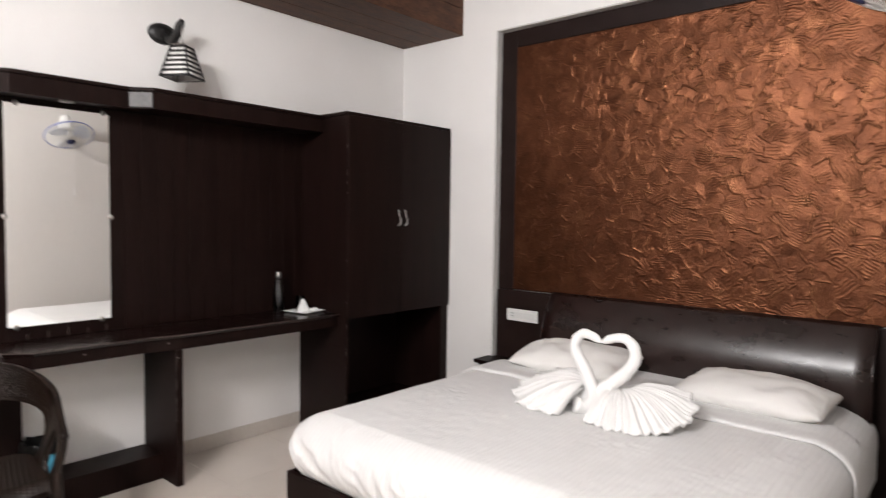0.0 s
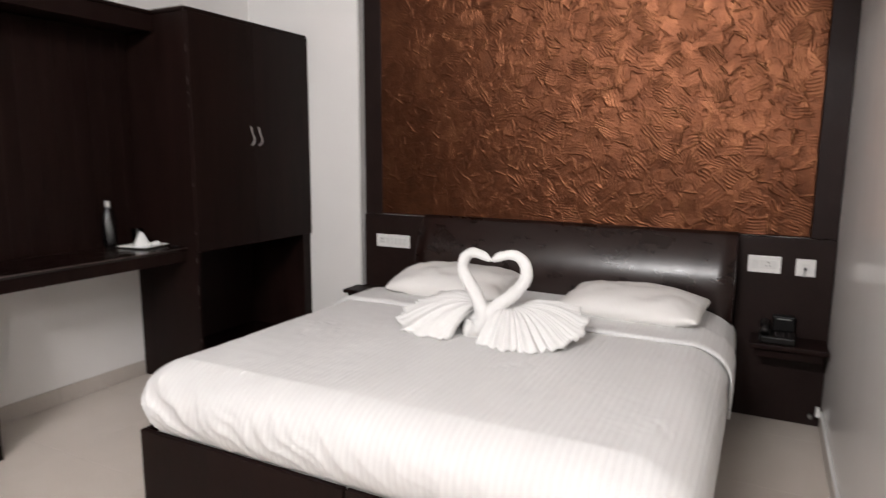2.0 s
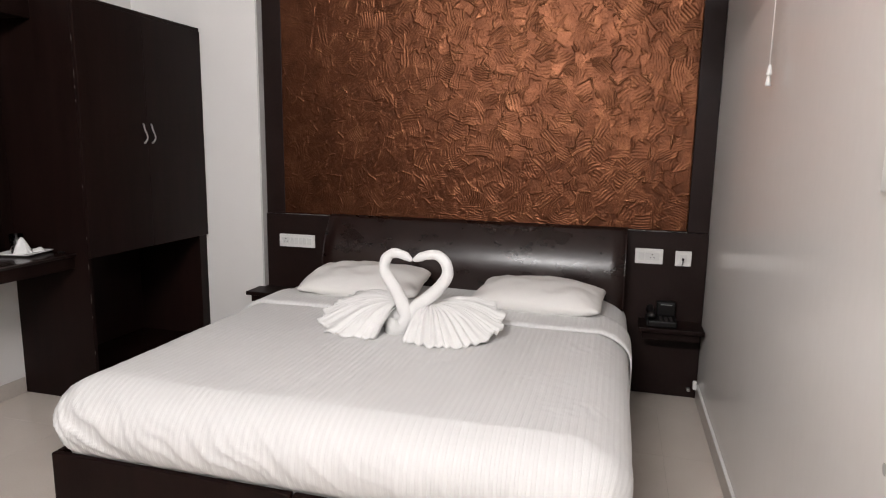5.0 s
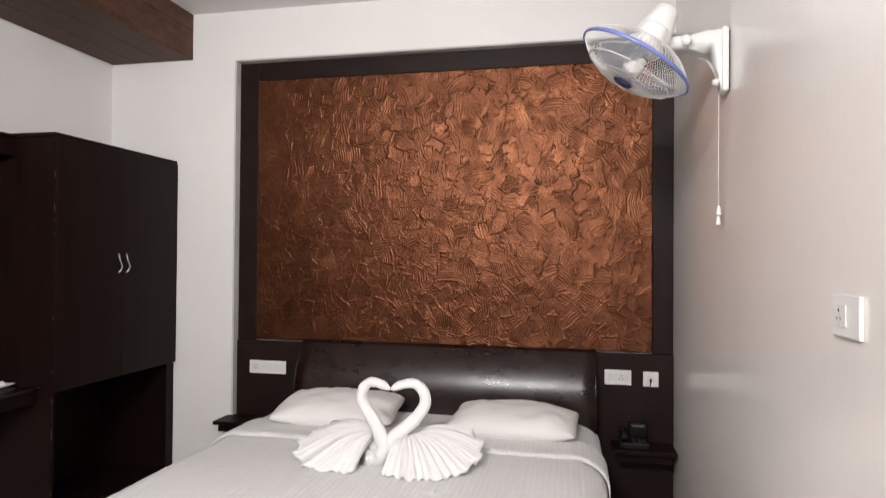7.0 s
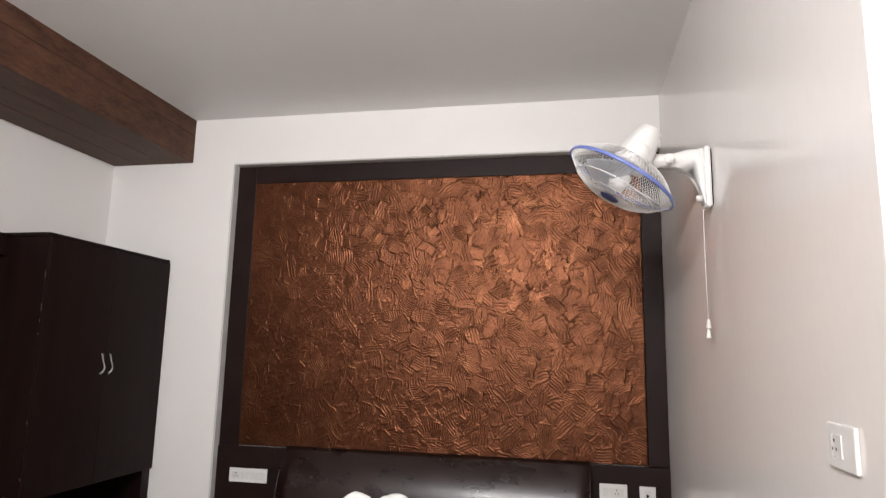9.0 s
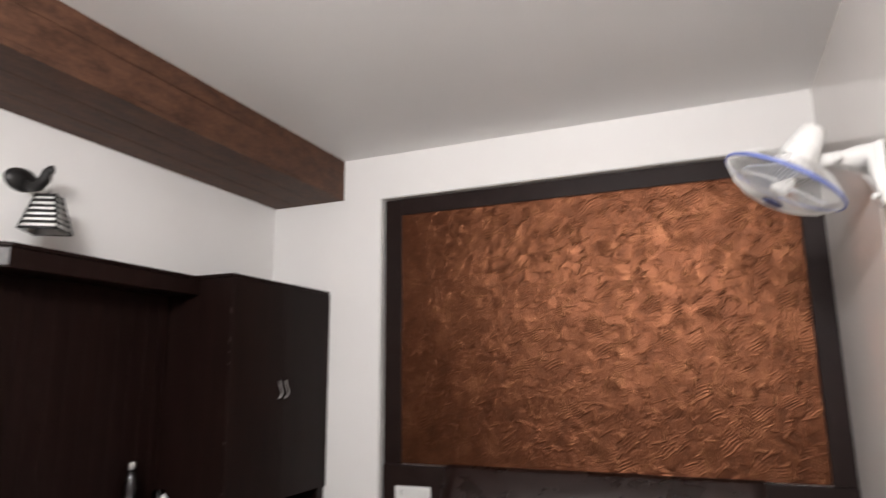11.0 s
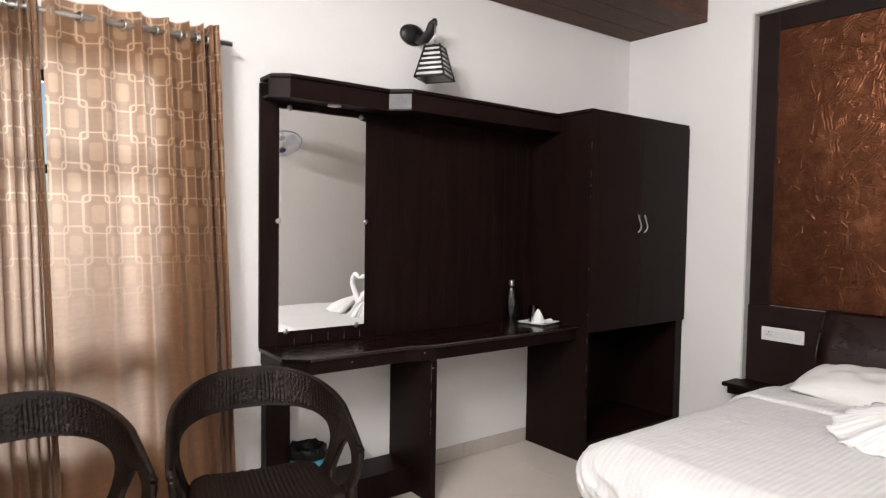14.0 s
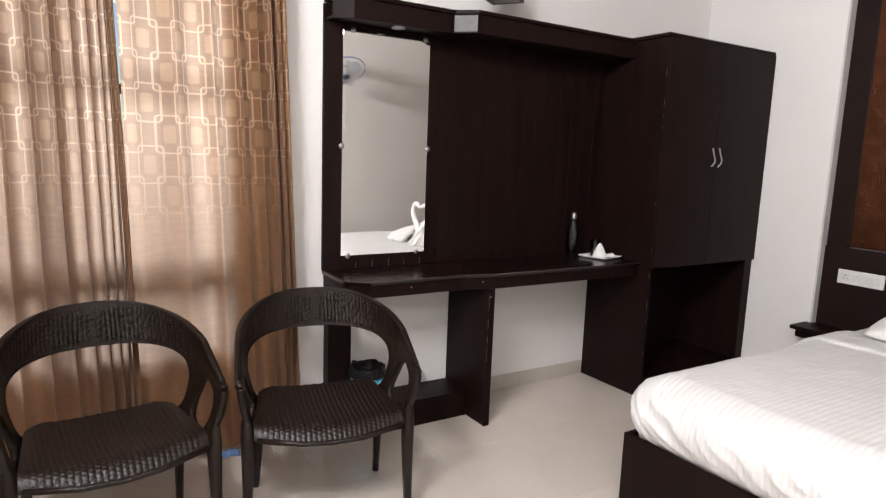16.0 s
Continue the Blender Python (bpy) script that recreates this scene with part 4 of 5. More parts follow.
# ---- dressing unit ----
unit = thing("dressing_table", (-3.6, 2.0, 0), "dark-stained built-in dressing table with panelled back and pelmet", "dressing table")
DT = 0.862
FRONT = [(-3.52, 1.062), (-3.437, 1.172), (-3.437, 1.715), (-3.390, 1.882), (-3.372, WY0 - 0.001)]
part("tabletop", prism([(WB, 1.062)] + FRONT + [(WB, WY0 - 0.001)], DT - 0.020, DT, 0.003), DARK_FLAT, unit, "glossy dark worktop with stepped front")
fasc = [(x - 0.012, y + (0.012 if i == 0 else 0)) for i, (x, y) in enumerate(FRONT)]
inner = [(x - 0.02, y) for x, y in fasc][::-1]
part("fascia", prism(fasc + inner, DT - 0.085, DT - 0.0205, 0.002), DARK, unit)
part("end_fascia", box(WB, -3.555, 1.072, 1.092, DT - 0.085, DT - 0.0205, 0.002), DARK, unit)
# worn bright nosing along the front edge of the top
for (xa, ya), (xb, yb) in zip(FRONT, FRONT[1:]):
    part("edge_strip", tube([(xa + 0.0012, ya, DT - 0.003), ((xa + xb) / 2 + 0.0012, (ya + yb) / 2, DT - 0.003), (xb + 0.0012, yb, DT - 0.003)], 0.0022, 6), CHIPPED, unit)
part("leg_panel", box(XL + 0.012, -3.397, 1.852, 1.890, 0, DT - 0.0855, 0.003), DARK, unit)
part("end_post", box(XL + 0.012, -3.735, 1.072, 1.200, 0, DT - 0.0855, 0.003), DARK, unit)
part("foot_shelf", box(XL + 0.012, -3.575, 1.201, 1.8515, 0.0, 0.148, 0.003), DARK, unit)
part("back_board", box(WB, XL + 0.016, 1.060, WY0 - 0.001, DT + 0.001, 2.20, 0), DARK, unit)
py, k = 1.058, 0
while py < WY0 - 0.02:
    pe = min(py + 0.098, WY0 - 0.002)
    part("plank", box(XL + 0.0162, XL + 0.0225, py + 0.0008, pe - 0.0008, DT + 0.001, 2.118, 0.0012), DARK, unit)
    py = pe
PEL = [(-3.685, 1.064), (-3.622, 1.142), (-3.622, 1.705), (-3.532, 1.795), (-3.548, WY0 - 0.001)]
part("pelmet_top", prism([(WB, 1.064)] + [(x + 0.012, y) for x, y in PEL] + [(WB, WY0 - 0.001)], 2.207, 2.226, 0.003), DARK, unit)
pin = [(x - 0.02, y) for x, y in PEL][::-1]
part("pelmet_fascia", prism(PEL + pin, 2.112, 2.2065, 0.002), DARK, unit)
part("pelmet_soffit", prism([(WB, 1.070)] + [(x - 0.021, y + (0.008 if i == 0 else 0)) for i, (x, y) in enumerate(PEL)] + [(WB, WY0 - 0.001)], 2.120, 2.132, 0), DARK, unit)
# grey plate on the pelmet's angled face, its grey standing in for caught light
ga, gb = Vector((-3.6205, 1.707, 0)), Vector((-3.5325, 1.7935, 0))
gn = Vector((0.70, -0.71, 0)) * 0.003
part("grey_plate", prism([(ga + gn * 0.2).to_2d()[:], (gb + gn * 0.2).to_2d()[:], (gb + gn * 1.4).to_2d()[:], (ga + gn * 1.4).to_2d()[:]], 2.120, 2.200, 0.0008), GREY_PLATE, unit, "light grey plate, its paleness standing for light on the angled face")
part("downlight", lathe([(0.001, 0.0), (0.030, 0.0), (0.036, -0.004), (0.036, -0.010), (0.001, -0.009)], 24, Matrix.Translation((-3.70, 1.42, 2.1205))), STEEL, unit, "small round recessed lamp, off")

for x, y, z in ((-3.4488, 1.40, DT - 0.045), (-3.412, 1.815, DT - 0.042), (-3.3966, 1.862, 0.735)):
    part("screw_cap", lathe([(0.001, 0.0), (0.0035, 0.0), (0.0030, 0.0015), (0.001, 0.002)], 10, Matrix.Translation((x, y, z)) @ pose(0, 0, 0, 0, 90, 0)), STEEL, unit)

# mirror with clips
MY, MYE, M0, M1 = 1.158, 1.664, 0.935, 2.090
mirror = thing("mirror", (XL + 0.0235, (MY + MYE) / 2, M0), "frameless rectangular mirror held by chrome clips", "mirror")
part("glass", box(XL + 0.0235, XL + 0.0285, MY, MYE, M0, M1, 0.0012), MIRROR, mirror)
for y, z in ((MY + 0.055, M1), (MYE - 0.03, M1), (MY + 0.04, M0), (MYE - 0.05, M0), (MY - 0.003, 1.51), (MYE + 0.003, 1.51)):
    part("clip", lathe([(0.001, 0), (0.014, 0.001), (0.015, 0.006), (0.009, 0.010), (0.001, 0.011)], 14, Matrix.Translation((XL + 0.023, y, z)) @ pose(0, 0, 0, 0, 90, 0)), STEEL, mirror)

# chipped laminate on the exposed edges
chip_rng = random.Random(4)
for k in range(11):
    z = chip_rng.uniform(0.15, 2.15)
    ln = chip_rng.uniform(0.008, 0.05)
    part("edge_chip", tube([(WX + 0.0005, WY0 + 0.0005, z), (WX + 0.0008, WY0 + 0.0005, z + ln / 2), (WX + 0.0005, WY0 + 0.0005, z + ln)], [0.0008, 0.0024, 0.0008], 6), CHIPPED, ward)
for k in range(9):
    z = chip_rng.uniform(0.05, 0.74)
    ln = chip_rng.uniform(0.01, 0.07)
    part("edge_chip", tube([(-3.3975, 1.8525, z), (-3.397, 1.8525, z + ln / 2), (-3.3975, 1.8525, z + ln)], [0.0008, 0.0024, 0.0008], 6), CHIPPED, unit)
for k in range(5):
    y = 1.245 + 0.098 * k
    part("joint_filler", box(XL + 0.0225, XL + 0.0232, y, y + 0.004, DT + 0.004, DT + 0.032 + 0.008 * (k % 3), 0), CHIPPED, unit)

# ---- things on the dressing table ----
bot = thing("water_bottle", (-3.735, 2.745, DT), "clear glass water bottle with a steel cap", "bottle")
part("bottle_body", lathe([(0.001, 0.002), (0.034, 0.0), (0.0375, 0.006), (0.0375, 0.15), (0.034, 0.175), (0.020, 0.215), (0.014, 0.235), (0.0135, 0.258), (0.0115, 0.258), (0.012, 0.233), (0.018, 0.212), (0.032, 0.172), (0.0352, 0.15), (0.0352, 0.012), (0.001, 0.008)], 28, Matrix.Translation((-3.735, 2.745, DT))), BOTTLE, bot)
part("cap", lathe([(0.001, 0.238), (0.0155, 0.2385), (0.0165, 0.246), (0.0165, 0.272), (0.0145, 0.279), (0.001, 0.280)], 20, Matrix.Translation((-3.735, 2.745, DT))), STEEL, bot)
tray = thing("tray", (-3.60, 2.875, DT), "square white ceramic tray on the dressing table", "tray")
tm = Matrix.Translation((-3.603, 2.868, DT)) @ pose(0, 0, 0, 0, 0, 12)


def tray_fn(u, v):
    a, b = 2 * u - 1, 2 * v - 1
    e = max(abs(a), abs(b))
    lip = max(0.0, (e - 0.72) / 0.28)
    return tm @ Vector((a * 0.098, b * 0.098, 0.003 + 0.013 * lip ** 1.3))


part("dish", sheet(tray_fn, 24, 24, 0.004), CERAMIC, tray)
tumbler = solid("tumbler", lathe([(0.001, 0.0), (0.031, 0.0), (0.0335, 0.10), (0.0315, 0.10), (0.029, 0.004), (0.001, 0.003)], 24, Matrix.Translation((-3.650, 2.868, DT + 0.0075))), GLASS, "clear upturned glass tumbler on the tray", "tumbler")
nap = thing("napkin", (-3.57, 2.86, DT + 0.007), "white paper napkin folded into a cone with a sachet", "napkin")


def cone_fn(u, v):
    a = 2 * math.pi * u
    r = 0.040 * (1 - v) ** 0.8 * (1 + 0.14 * math.sin(3 * a)) + 0.006
    return (-3.585 + r * math.cos(a), 2.842 + r * math.sin(a), DT + 0.009 + 0.088 * v)


part("cone", sheet(cone_fn, 30, 10, 0.0015), NAPKIN, nap)
part("sachet", sheet(lambda u, v: (-3.575 + 0.055 * (u - 0.5) + 0.015 * v, 2.905 + 0.06 * (v - 0.5), DT + 0.012 + 0.022 * math.sin(math.pi * u) * (0.5 + 0.5 * v)), 10, 8, 0.002), NAPKIN, nap)
solid("pen", tube([(-3.47, 2.955, DT + 0.005), (-3.44, 2.975, DT + 0.005)], 0.004, 8), PHONE, "small dark pen stub on the worktop", "pen")

# ---- wall lamp over the dressing table ----
lamp = thing("wall_lamp", (XL, 1.985, 2.61), "black iron wall lamp with a striped tapered shade, unlit", "wall lamp")
part("wall_disc", lathe([(0.001, 0.03), (0.050, 0.027), (0.082, 0.014), (0.088, 0.0), (0.001, 0.0)], 32, Matrix.Translation((XL, 1.985, 2.61)) @ pose(0, 0, 0, 0, 90, 0) @ Matrix.Diagonal((0.72, 1.0, 1.0, 1.0))), BLACK, lamp)
part("arm", tube([(XL + 0.02, 1.995, 2.590), (-3.765, 2.005, 2.570), (-3.725, 2.012, 2.572), (-3.690, 2.016, 2.600), (-3.668, 2.018, 2.642), (-3.645, 2.018, 2.655), (-3.632, 2.018, 2.630)], [0.024, 0.026, 0.028, 0.028, 0.025, 0.019, 0.010], 12), BLACK, lamp)
SC = Vector((-3.632, 2.015, 0))
SZ0, SZ1, SB, STP, SROT = 2.325, 2.513, 0.089, 0.043, radians(33)
part("hanger", tube([(SC.x, SC.y, 2.64), (SC.x, SC.y, SZ1 + 0.005)], 0.005, 8), STEEL, lamp)
shade = part("shade", lathe([(0.028, SZ1 + 0.006), (0.042, SZ1), (0.038, SZ1 - 0.010), (0.001, SZ1 - 0.010)], 4, Matrix.Translation(SC) @ pose(0, 0, 0, 0, 0, 33)), BLACK, lamp)


def shade_at(k, s, z, grow=0.0):
    """Point on the shade's wall k; s from -1 to 1 across, z is height."""
    f = (z - SZ0) / (SZ1 - SZ0)
    half = SB + (STP - SB) * f + grow
    a = SROT + k * math.pi / 2
    return Vector((SC.x + half * math.cos(a) - s * half * math.sin(a), SC.y + half * math.sin(a) + s * half * math.cos(a), z))


def shade_strip(k, s0, s1, za, zb, grow, thick):
    return sheet(lambda u, v: shade_at(k, s0 + (s1 - s0) * u, za + (zb - za) * v, grow), 1, 1, thick)


for k in range(4):
    part("panel", shade_strip(k, -0.97, 0.97, SZ0 + 0.004, SZ1 - 0.004, -0.003, 0.002), OPAL, shade, "opal white panel")
    rows = 7
    for i in range(rows):
        za = SZ0 + (SZ1 - SZ0) * i / (rows - 0.45)
        part("slat", shade_strip(k, -1, 1, za, min(SZ1, za + 0.0135), 0.001, 0.004), BLACK, shade)
    a, b = shade_at(k, 1, SZ0), shade_at(k, 1, SZ1)
    part("corner_post", tube([a, (a + b) / 2, b], 0.0055, 6), BLACK, shade)

# ---- curtains ----
ROD_X, ROD_Z = -3.70, 2.335
rail = thing("curtain_rod", (ROD_X, 0, ROD_Z), "steel curtain rod with round eyelets", "curtain rod")
part("rod", tube([(ROD_X, -0.94, ROD_Z), (ROD_X, 0.0, ROD_Z), (ROD_X, 0.885, ROD_Z)], 0.0125, 14), STEEL, rail)
for y in (-0.70, 0.835):
    part("bracket", tube([(XL, y, ROD_Z - 0.015), (ROD_X - 0.02, y, ROD_Z - 0.018), (ROD_X, y, ROD_Z - 0.012)], 0.006, 8), STEEL, rail)


def curtain(y0, y1, y0_low, y1_low, waves, amp, bunch, seed, label):
    """An eyelet curtain; bunch > 0 crowds the folds towards its y1 end, < 0 towards y0."""
    cur = thing("curtain", (ROD_X, (y0 + y1) / 2, 0.03), label, "curtain", group="window curtains")
    top, low = 2.395, 0.045

    def crowd(u):
        return u ** (1 + bunch) if bunch >= 0 else 1 - (1 - u) ** (1 - bunch)

    def width_at(u):
        return 1 - (1 - u) ** (1 + bunch) if bunch >= 0 else u ** (1 - bunch)

    def cloth_at(u, v):
        z = top + (low - top) * v
        s = width_at(u)
        ya, yb = y0 + (y0_low - y0) * v, y1 + (y1_low - y1) * v
        ph = waves * 2 * math.pi * u
        soft = 1 - 0.25 * v
        flat = 0.22 + 0.78 * u ** 0.8
        x = ROD_X + amp * flat * soft * math.sin(ph + 0.5 * math.sin(v * 2.2 + seed)) + 0.016 * v * noise.noise(Vector((u * 9 + seed, v * 2.5, 1)))
        x += 0.008 * noise.noise(Vector((u * 30 + seed, v * 4, 3))) * (0.3 + v)
        y = ya + (yb - ya) * s + 0.012 * math.cos(ph) * soft + 0.010 * noise.noise(Vector((u * 6, v * 3 + seed, 6))) * v
        return (max(x, XL + 0.03), y, z)
    length = (y1 - y0) * 2.1
    part("cloth", sheet(cloth_at, int(waves * 22), 70, 0.0, lambda u, v: (u * length + seed, top + (low - top) * v)), CURTAIN, cur, "brown cloth with a cream woven lattice")
    n = int(waves * 2)
    for k in range(n):
        u = (k + 0.5) / n
        p = cloth_at(u, 0.026)
        part("eyelet", placed(ring(0.021, 0, 0.0042, 20), Matrix.Translation((ROD_X, p[1], ROD_Z)) @ pose(0, 0, 0, 90, 0, 25 if k % 2 else -25)), STEEL, cur)
    return cur


curtain(0.115, 0.800, 0.165, 0.905, 8.5, 0.062, 1.55, 2.0, "brown patterned eyelet curtain, folds crowded at the wall side")
curtain(-0.930, 0.105, -0.93, 0.175, 12.5, 0.062, 1.25, 5.0, "brown patterned eyelet curtain glowing with daylight")
solid("blue_cloth", sheet(lambda u, v: (-3.73 + 0.06 * v + 0.01 * math.sin(u * 9), 0.512 + 0.085 * u, 0.004 + 0.02 * math.sin(math.pi * v) + 0.006 * math.sin(u * 17)), 16, 8, 0.004), BLUE_CLOTH, "light blue cloth crumpled on the floor by the curtain", "cloth")

# ---- waste bin on the foot shelf ----
wb = thing("waste_bin", (-3.685, 1.275, 0.148), "small turquoise waste bin with a black liner", "waste bin")
part("bucket", lathe([(0.001, 0.0), (0.074, 0.0), (0.080, 0.004), (0.094, 0.172), (0.091, 0.172), (0.076, 0.006), (0.001, 0.006)], 30, Matrix.Translation((-3.685, 1.275, 0.148))), BIN_BLUE, wb)


def liner_fn(u, v):
    a = 2 * math.pi * u
    prof = [(0.100, 0.152), (0.103, 0.165), (0.101, 0.180), (0.094, 0.205), (0.080, 0.198), (0.05, 0.16)]
    f = v * (len(prof) - 1)
    i = min(int(f), len(prof) - 2)
    r = prof[i][0] + (prof[i + 1][0] - prof[i][0]) * (f - i)
    z = prof[i][1] + (prof[i + 1][1] - prof[i][1]) * (f - i)
    w = noise.noise(Vector((math.cos(a) * 3, math.sin(a) * 3, v * 3)))
    return (-3.685 + (r + 0.007 * w) * math.cos(a), 1.275 + (r + 0.007 * w) * math.sin(a), 0.148 + z + 0.012 * w * (0.4 + v))


part("liner", sheet(liner_fn, 60, 15, 0.001), BAG, wb, "crumpled black bin liner")


# ---- chairs: moulded rattan-weave armchairs ----
def loft(points, sizes, segs=16, power=2.6):
    """A post of rounded-rectangle section: points up its middle, half sizes (x, y) at each."""
    bm = bmesh.new()
    rings = []
    for (x, y, z), (hx, hy) in zip(points, sizes):
        row = []
        for k in range(segs):
            a = 2 * math.pi * k / segs
            ca, sa = math.cos(a), math.sin(a)
            row.append(bm.verts.new((x + hx * math.copysign(abs(ca) ** (2 / power), ca), y + hy * math.copysign(abs(sa) ** (2 / power), sa), z)))
        rings.append(row)
    for a, b in zip(rings, rings[1:]):
        for k in range(segs):
            bm.faces.new((a[k], a[(k + 1) % segs], b[(k + 1) % segs], b[k]))
    bm.faces.new(rings[0]), bm.faces.new(rings[-1])
    return finish(bm, True)


def armchair(label):
    """Built facing +x with its seat's middle over the origin."""
    ch = thing("armchair", (0, 0, 0), label, "chair", group="woven plastic armchairs")
    W, DF, DB, SH = 0.337, 0.205, 0.270, 0.428

    def plan(s, z):
        """The U-shaped wall of the chair; s from -1 (one front post) over 0 (back) to 1."""
        k = abs(s)
        lean = max(0.0, z - SH)
        out = W + 0.08 * min(lean, 0.20) * (1 - 0.3 * math.cos(min(1, k) * math.pi / 2))
        fan_out = 0.91 + 0.055 * min(1.0, lean / 0.24)
        if k < 0.62:
            a = k / 0.62 * math.pi / 2
            x, y = -0.02 - (DB - 0.02 + 0.22 * lean) * math.cos(a) ** 0.85, fan_out * out * math.sin(a) ** 0.85
        else:
            f = (k - 0.62) / 0.38
            x, y = -0.02 + (DF + 0.02) * f, out * (fan_out + (0.985 - fan_out) * f ** 1.2)
        return x, math.copysign(y, s)

    def top_z(s):
        k = min(1.0, abs(s))
        return 0.618 + 0.236 * math.cos(k * math.pi / 2) ** 1.15 - 0.022 * (max(0, k - 0.82) / 0.18) ** 2

    # running length along the wall, so that the weave keeps its size
    steps = [plan(-1 + i / 200, 0.72) for i in range(401)]
    run = [0.0]
    for p, q in zip(steps, steps[1:]):
        run.append(run[-1] + math.hypot(q[0] - p[0], q[1] - p[1]))

    def along(s):
        f = (s + 1) * 200
        i = min(399, int(f))
        return run[i] + (run[i + 1] - run[i]) * (f - i)

    def weave(a, b, p=0.0170, q=0.0125):
        """Columns of short bars, each column half a bar off its neighbour."""
        col = math.floor(a / p)
        return abs(math.sin(math.pi * a / p)) ** 0.5 * abs(math.sin(math.pi * (b / q + 0.5 * (col % 2)))) ** 0.7

    def gap(s, z):
        """Below 1 inside the openings of the shell: the wide back window and the drop-shaped arm holes."""
        k = abs(s)
        back = (k / 0.520) ** 3.4 + abs((z - 0.545 + 0.09 * k * k) / 0.132) ** 3.4
        hole_k, hole_z = 0.765, 0.498
        drop = abs((k - hole_k) / (0.143 - 0.10 * max(0.0, z - hole_z))) ** 2.4 + abs((z - hole_z) / 0.102) ** 2.4
        return min(back, drop)

    def front_edge(z):
        """How far forward the shell reaches at a height."""
        return 1.0 - 0.055 * max(0.0, (0.585 - z) / 0.15) ** 2 - 0.35 * max(0.0, z - 0.585)

    low = SH - 0.045

    def shell_at(s, z):
        s *= front_edge(z)
        x, y = plan(s, z)
        n = Vector((x + 0.02, y, 0)).normalized()
        f = (z - low) / (top_z(s) - low)
        fade = min(1, 9 * (1 - f)) * max(0.0, min(1.0, (0.66 - abs(s)) * 8)) * max(0.0, min(1.0, (gap(s, z) - 1.25) * 2))
        o = 0.008 * math.sin(math.pi * min(1.0, max(0.0, (z - 0.60) / max(0.02, top_z(s) - 0.60)))) - 0.0026 * weave(along(s), z) * fade
        splay = max(0.0, min(1.0, (abs(s) - 0.30) / 0.30))
        o += splay * 0.014 * math.sin(math.pi / 2 * max(0.0, min(1.0, (z - SH) / 0.17))) ** 1.5
        return Vector((x + n.x * o, y + n.y * o, z))

    def shell():
        """One moulded wall with its openings cut and their rims drawn smooth."""
        nu, nv = 420, 170
        grid = [[[-1 + 2 * i / nu, low + (top_z(-1 + 2 * i / nu) - low) * j / nv] for j in range(nv + 1)] for i in range(nu + 1)]
        solid_cell = [[min(gap(*grid[i][j]), gap(*grid[i + 1][j]), gap(*grid[i][j + 1]), gap(*grid[i + 1][j + 1])) >= 1.0 for j in range(nv)] for i in range(nu)]
        bm = bmesh.new()
        made = {}
        for i in range(nu):
            for j in range(nv):
                if not solid_cell[i][j]:
                    continue
                corners = []
                for p, q in ((i, j), (i + 1, j), (i + 1, j + 1), (i, j + 1)):
                    if (p, q) not in made:
                        s, z = grid[p][q]
                        cells = [(c, d) for c in (p - 1, p) for d in (q - 1, q) if 0 <= c < nu and 0 <= d < nv]
                        if any(not solid_cell[c][d] for c, d in cells):
                            for _ in range(6):
                                g0 = gap(s, z)
                                gs, gz = (gap(s + 1e-4, z) - g0) / 1e-4, (gap(s, z + 1e-4) - g0) / 1e-4
                                w = gs * gs * 2.4 + gz * gz
                                if w > 1e-9:
                                    step = max(-0.012, min(0.012, (1.0 - g0) / math.sqrt(w)))
                                    s, z = s + step * gs * 2.4 / math.sqrt(w), z + step * gz / math.sqrt(w)
                        made[p, q] = bm.verts.new(shell_at(s, z))
                    corners.append(made[p, q])
                bm.faces.new(corners).smooth = True
        bmesh.ops.recalc_face_normals(bm, faces=bm.faces)
        bmesh.ops.solidify(bm, geom=bm.faces[:], thickness=0.024)
        return finish(bm, True)
    part("backrest", shell(), RATTAN, ch, "woven-pattern curved back running into the arms")
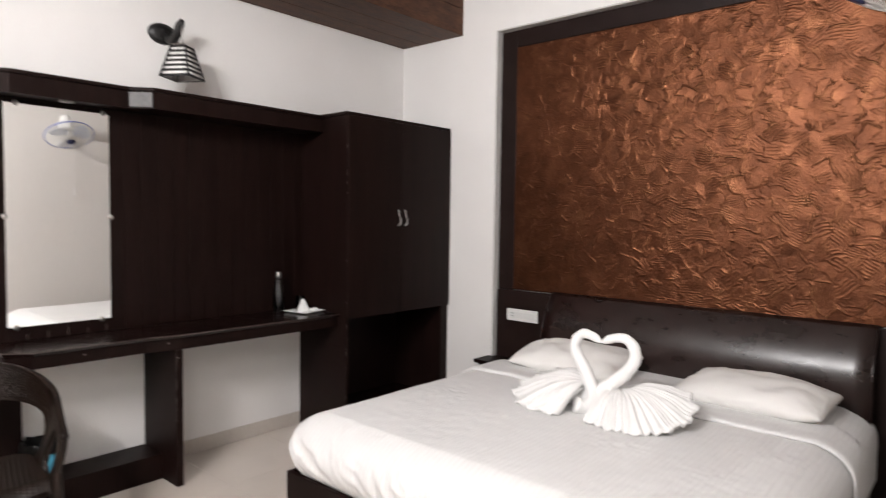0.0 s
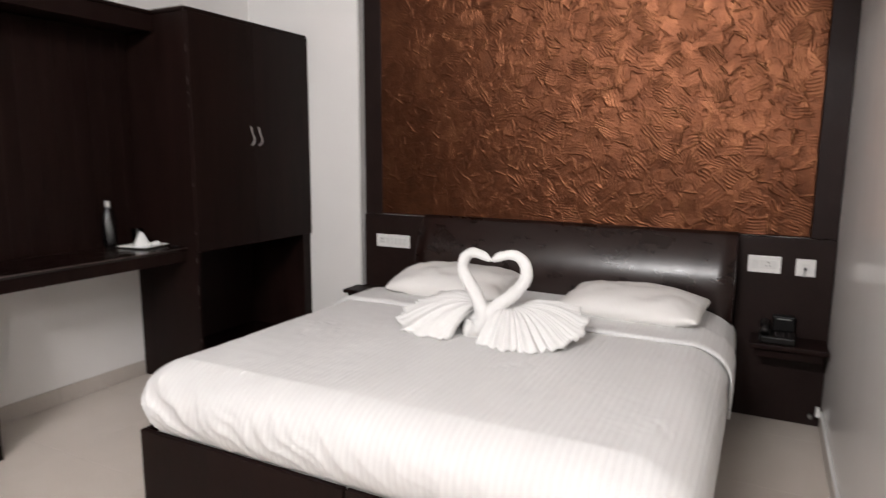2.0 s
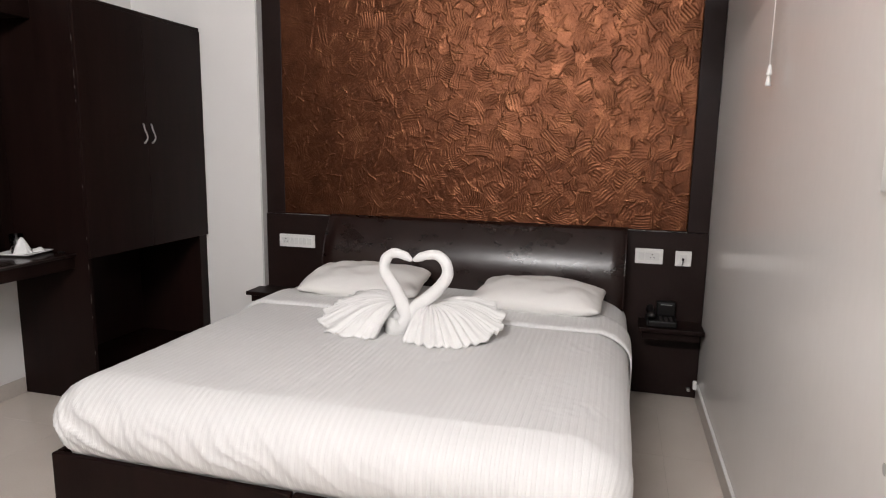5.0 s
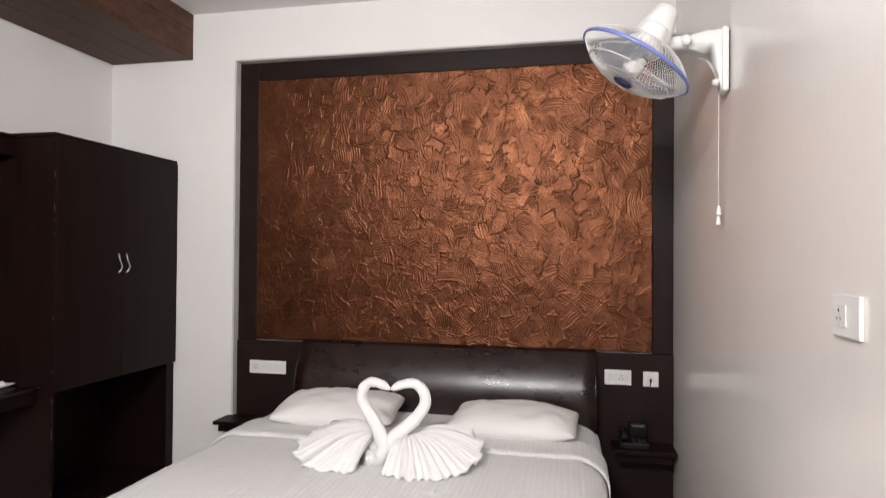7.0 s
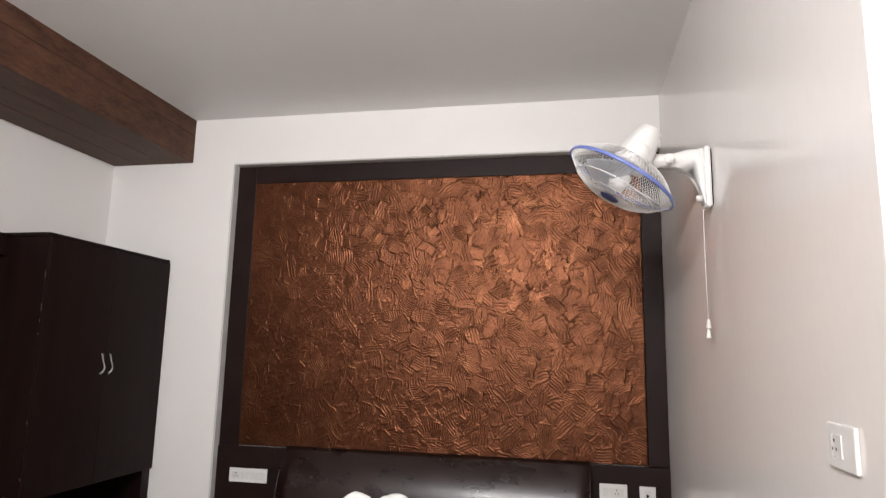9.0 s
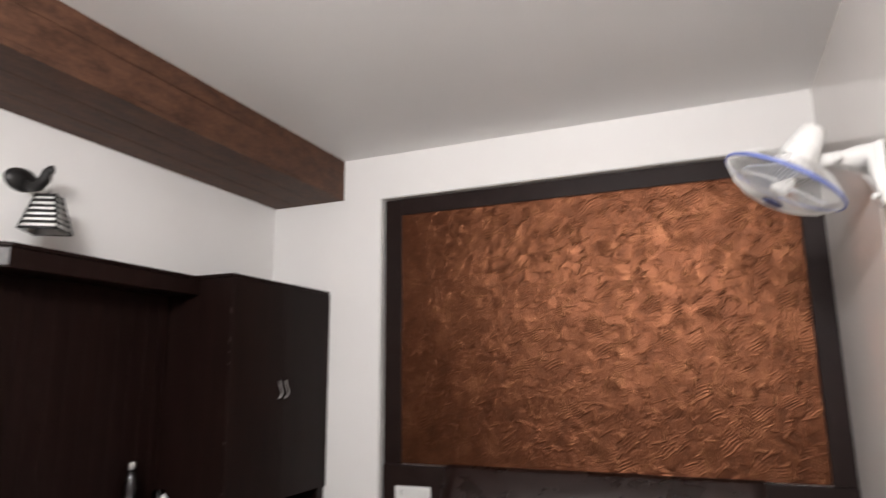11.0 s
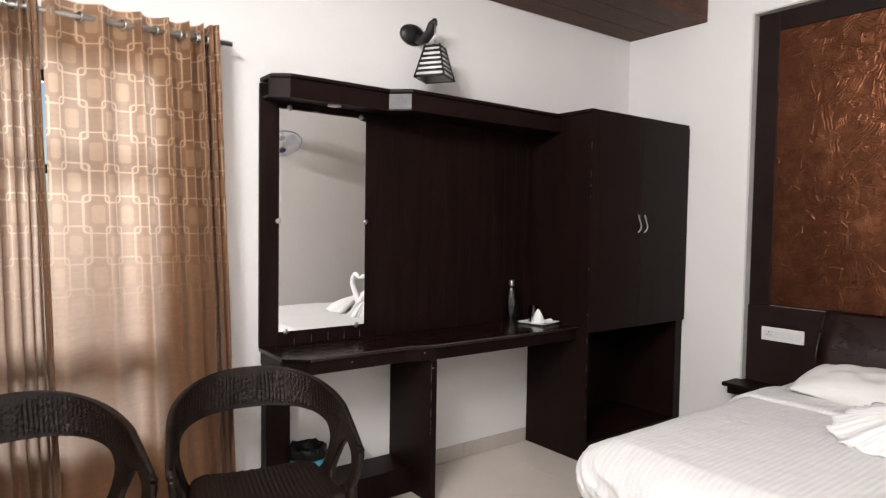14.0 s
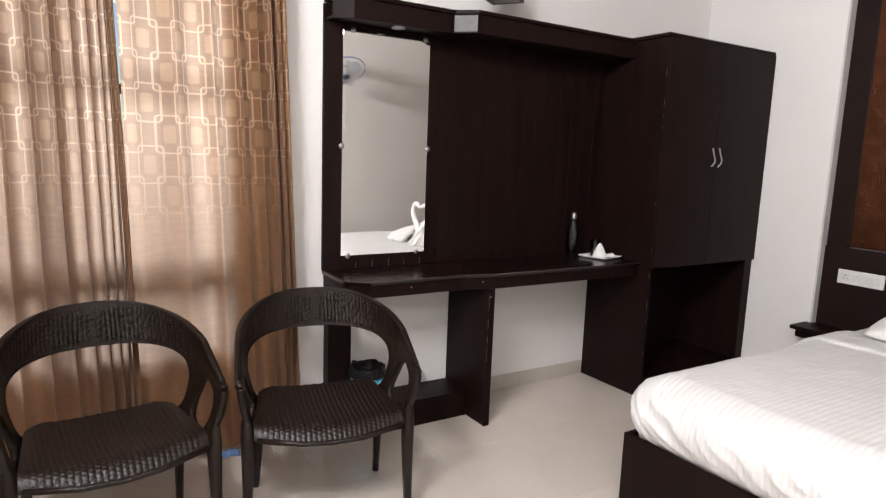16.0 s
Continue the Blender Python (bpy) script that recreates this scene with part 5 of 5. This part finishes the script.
    for sg in (-1, 1):
        x0, y0_ = plan(sg * 0.44, SH)
        part("leg", loft([(x0 + 0.03, y0_ * 0.92, SH - 0.01), (x0 + 0.01, y0_ * 0.94, 0.20), (x0 - 0.035, y0_ * 0.97, 0.0)], [(0.026, 0.022), (0.021, 0.018), (0.016, 0.014)]), RATTAN, ch)
        xf, yf = plan(sg * 0.94, SH)
        part("leg", loft([(xf - 0.020, yf * 0.985, 0.490), (xf - 0.016, yf * 0.98, 0.45), (xf - 0.010, yf * 0.975, 0.38), (xf + 0.002, yf * 0.975, 0.20), (xf + 0.010, yf * 0.99, 0.0)],
                         [(0.024, 0.010), (0.036, 0.020), (0.034, 0.026), (0.024, 0.021), (0.018, 0.015)]), RATTAN, ch)

    def seat(u, v):
        a, b = 2 * u - 1, 2 * v - 1          # a runs back to front, b across
        half = 0.299 - 0.048 * (1 - u) - 0.055 * (max(0.0, 0.16 - u) / 0.16) ** 2
        x = -0.235 + 0.440 * u + 0.045 * (1 - b * b) * max(0, a) ** 2.5
        y = b * half
        roll = max(0.0, (u - 0.84) / 0.16)
        z = SH - 0.016 * (1 - b * b) * (1 - a * a) - 0.055 * roll ** 2 - 0.012 * roll * (1 - b * b) + 0.010 * abs(b) ** 4
        x -= 0.014 * roll ** 3
        edge = min(1, 10 * v, 10 * (1 - v))
        w = 0.0036 * weave(y + 1.0, u * 0.47, 0.0200, 0.0125) * edge
        z += w * (1 - 0.6 * roll)
        x += w * roll
        return (x, y, z)
    part("seat", sheet(seat, 150, 190, 0.022), RATTAN, ch, "woven-pattern moulded seat with rolled front")
    part("seat_rail", tube([(0.195, -0.285, SH - 0.040), (0.225, -0.12, SH - 0.062), (0.232, 0.0, SH - 0.066), (0.225, 0.12, SH - 0.062), (0.195, 0.285, SH - 0.040)], 0.011, 8), RATTAN, ch)
    return ch


chair = armchair("dark brown woven-pattern plastic armchair with open back")
chair.matrix_basis = pose(-3.120, 0.815, 0, 0, 0, -12)
copy_thing(chair, pose(-3.180, 0.020, 0, 0, 0, 5))

# ---- floor tiles, last ----
TS = 0.60


def tile_of(depth):
    return mesh_of("tile", box(-TS / 2 + 0.0005, TS / 2 - 0.0005, -depth / 2 + 0.0005, depth / 2 - 0.0005, -0.0022, 0.0, 0.0004), TILE)


full_tile, cut_tile = tile_of(TS), tile_of(0.38)
for ix in range(8):
    for iy in range(9):
        tile = new("tile", cut_tile if iy == 8 else full_tile)
        tile.parent = floor
        tile.location = (XL + 0.01 + TS * (ix + 0.5), YS + 0.02 + TS * iy + (0.19 if iy == 8 else TS / 2), 0)
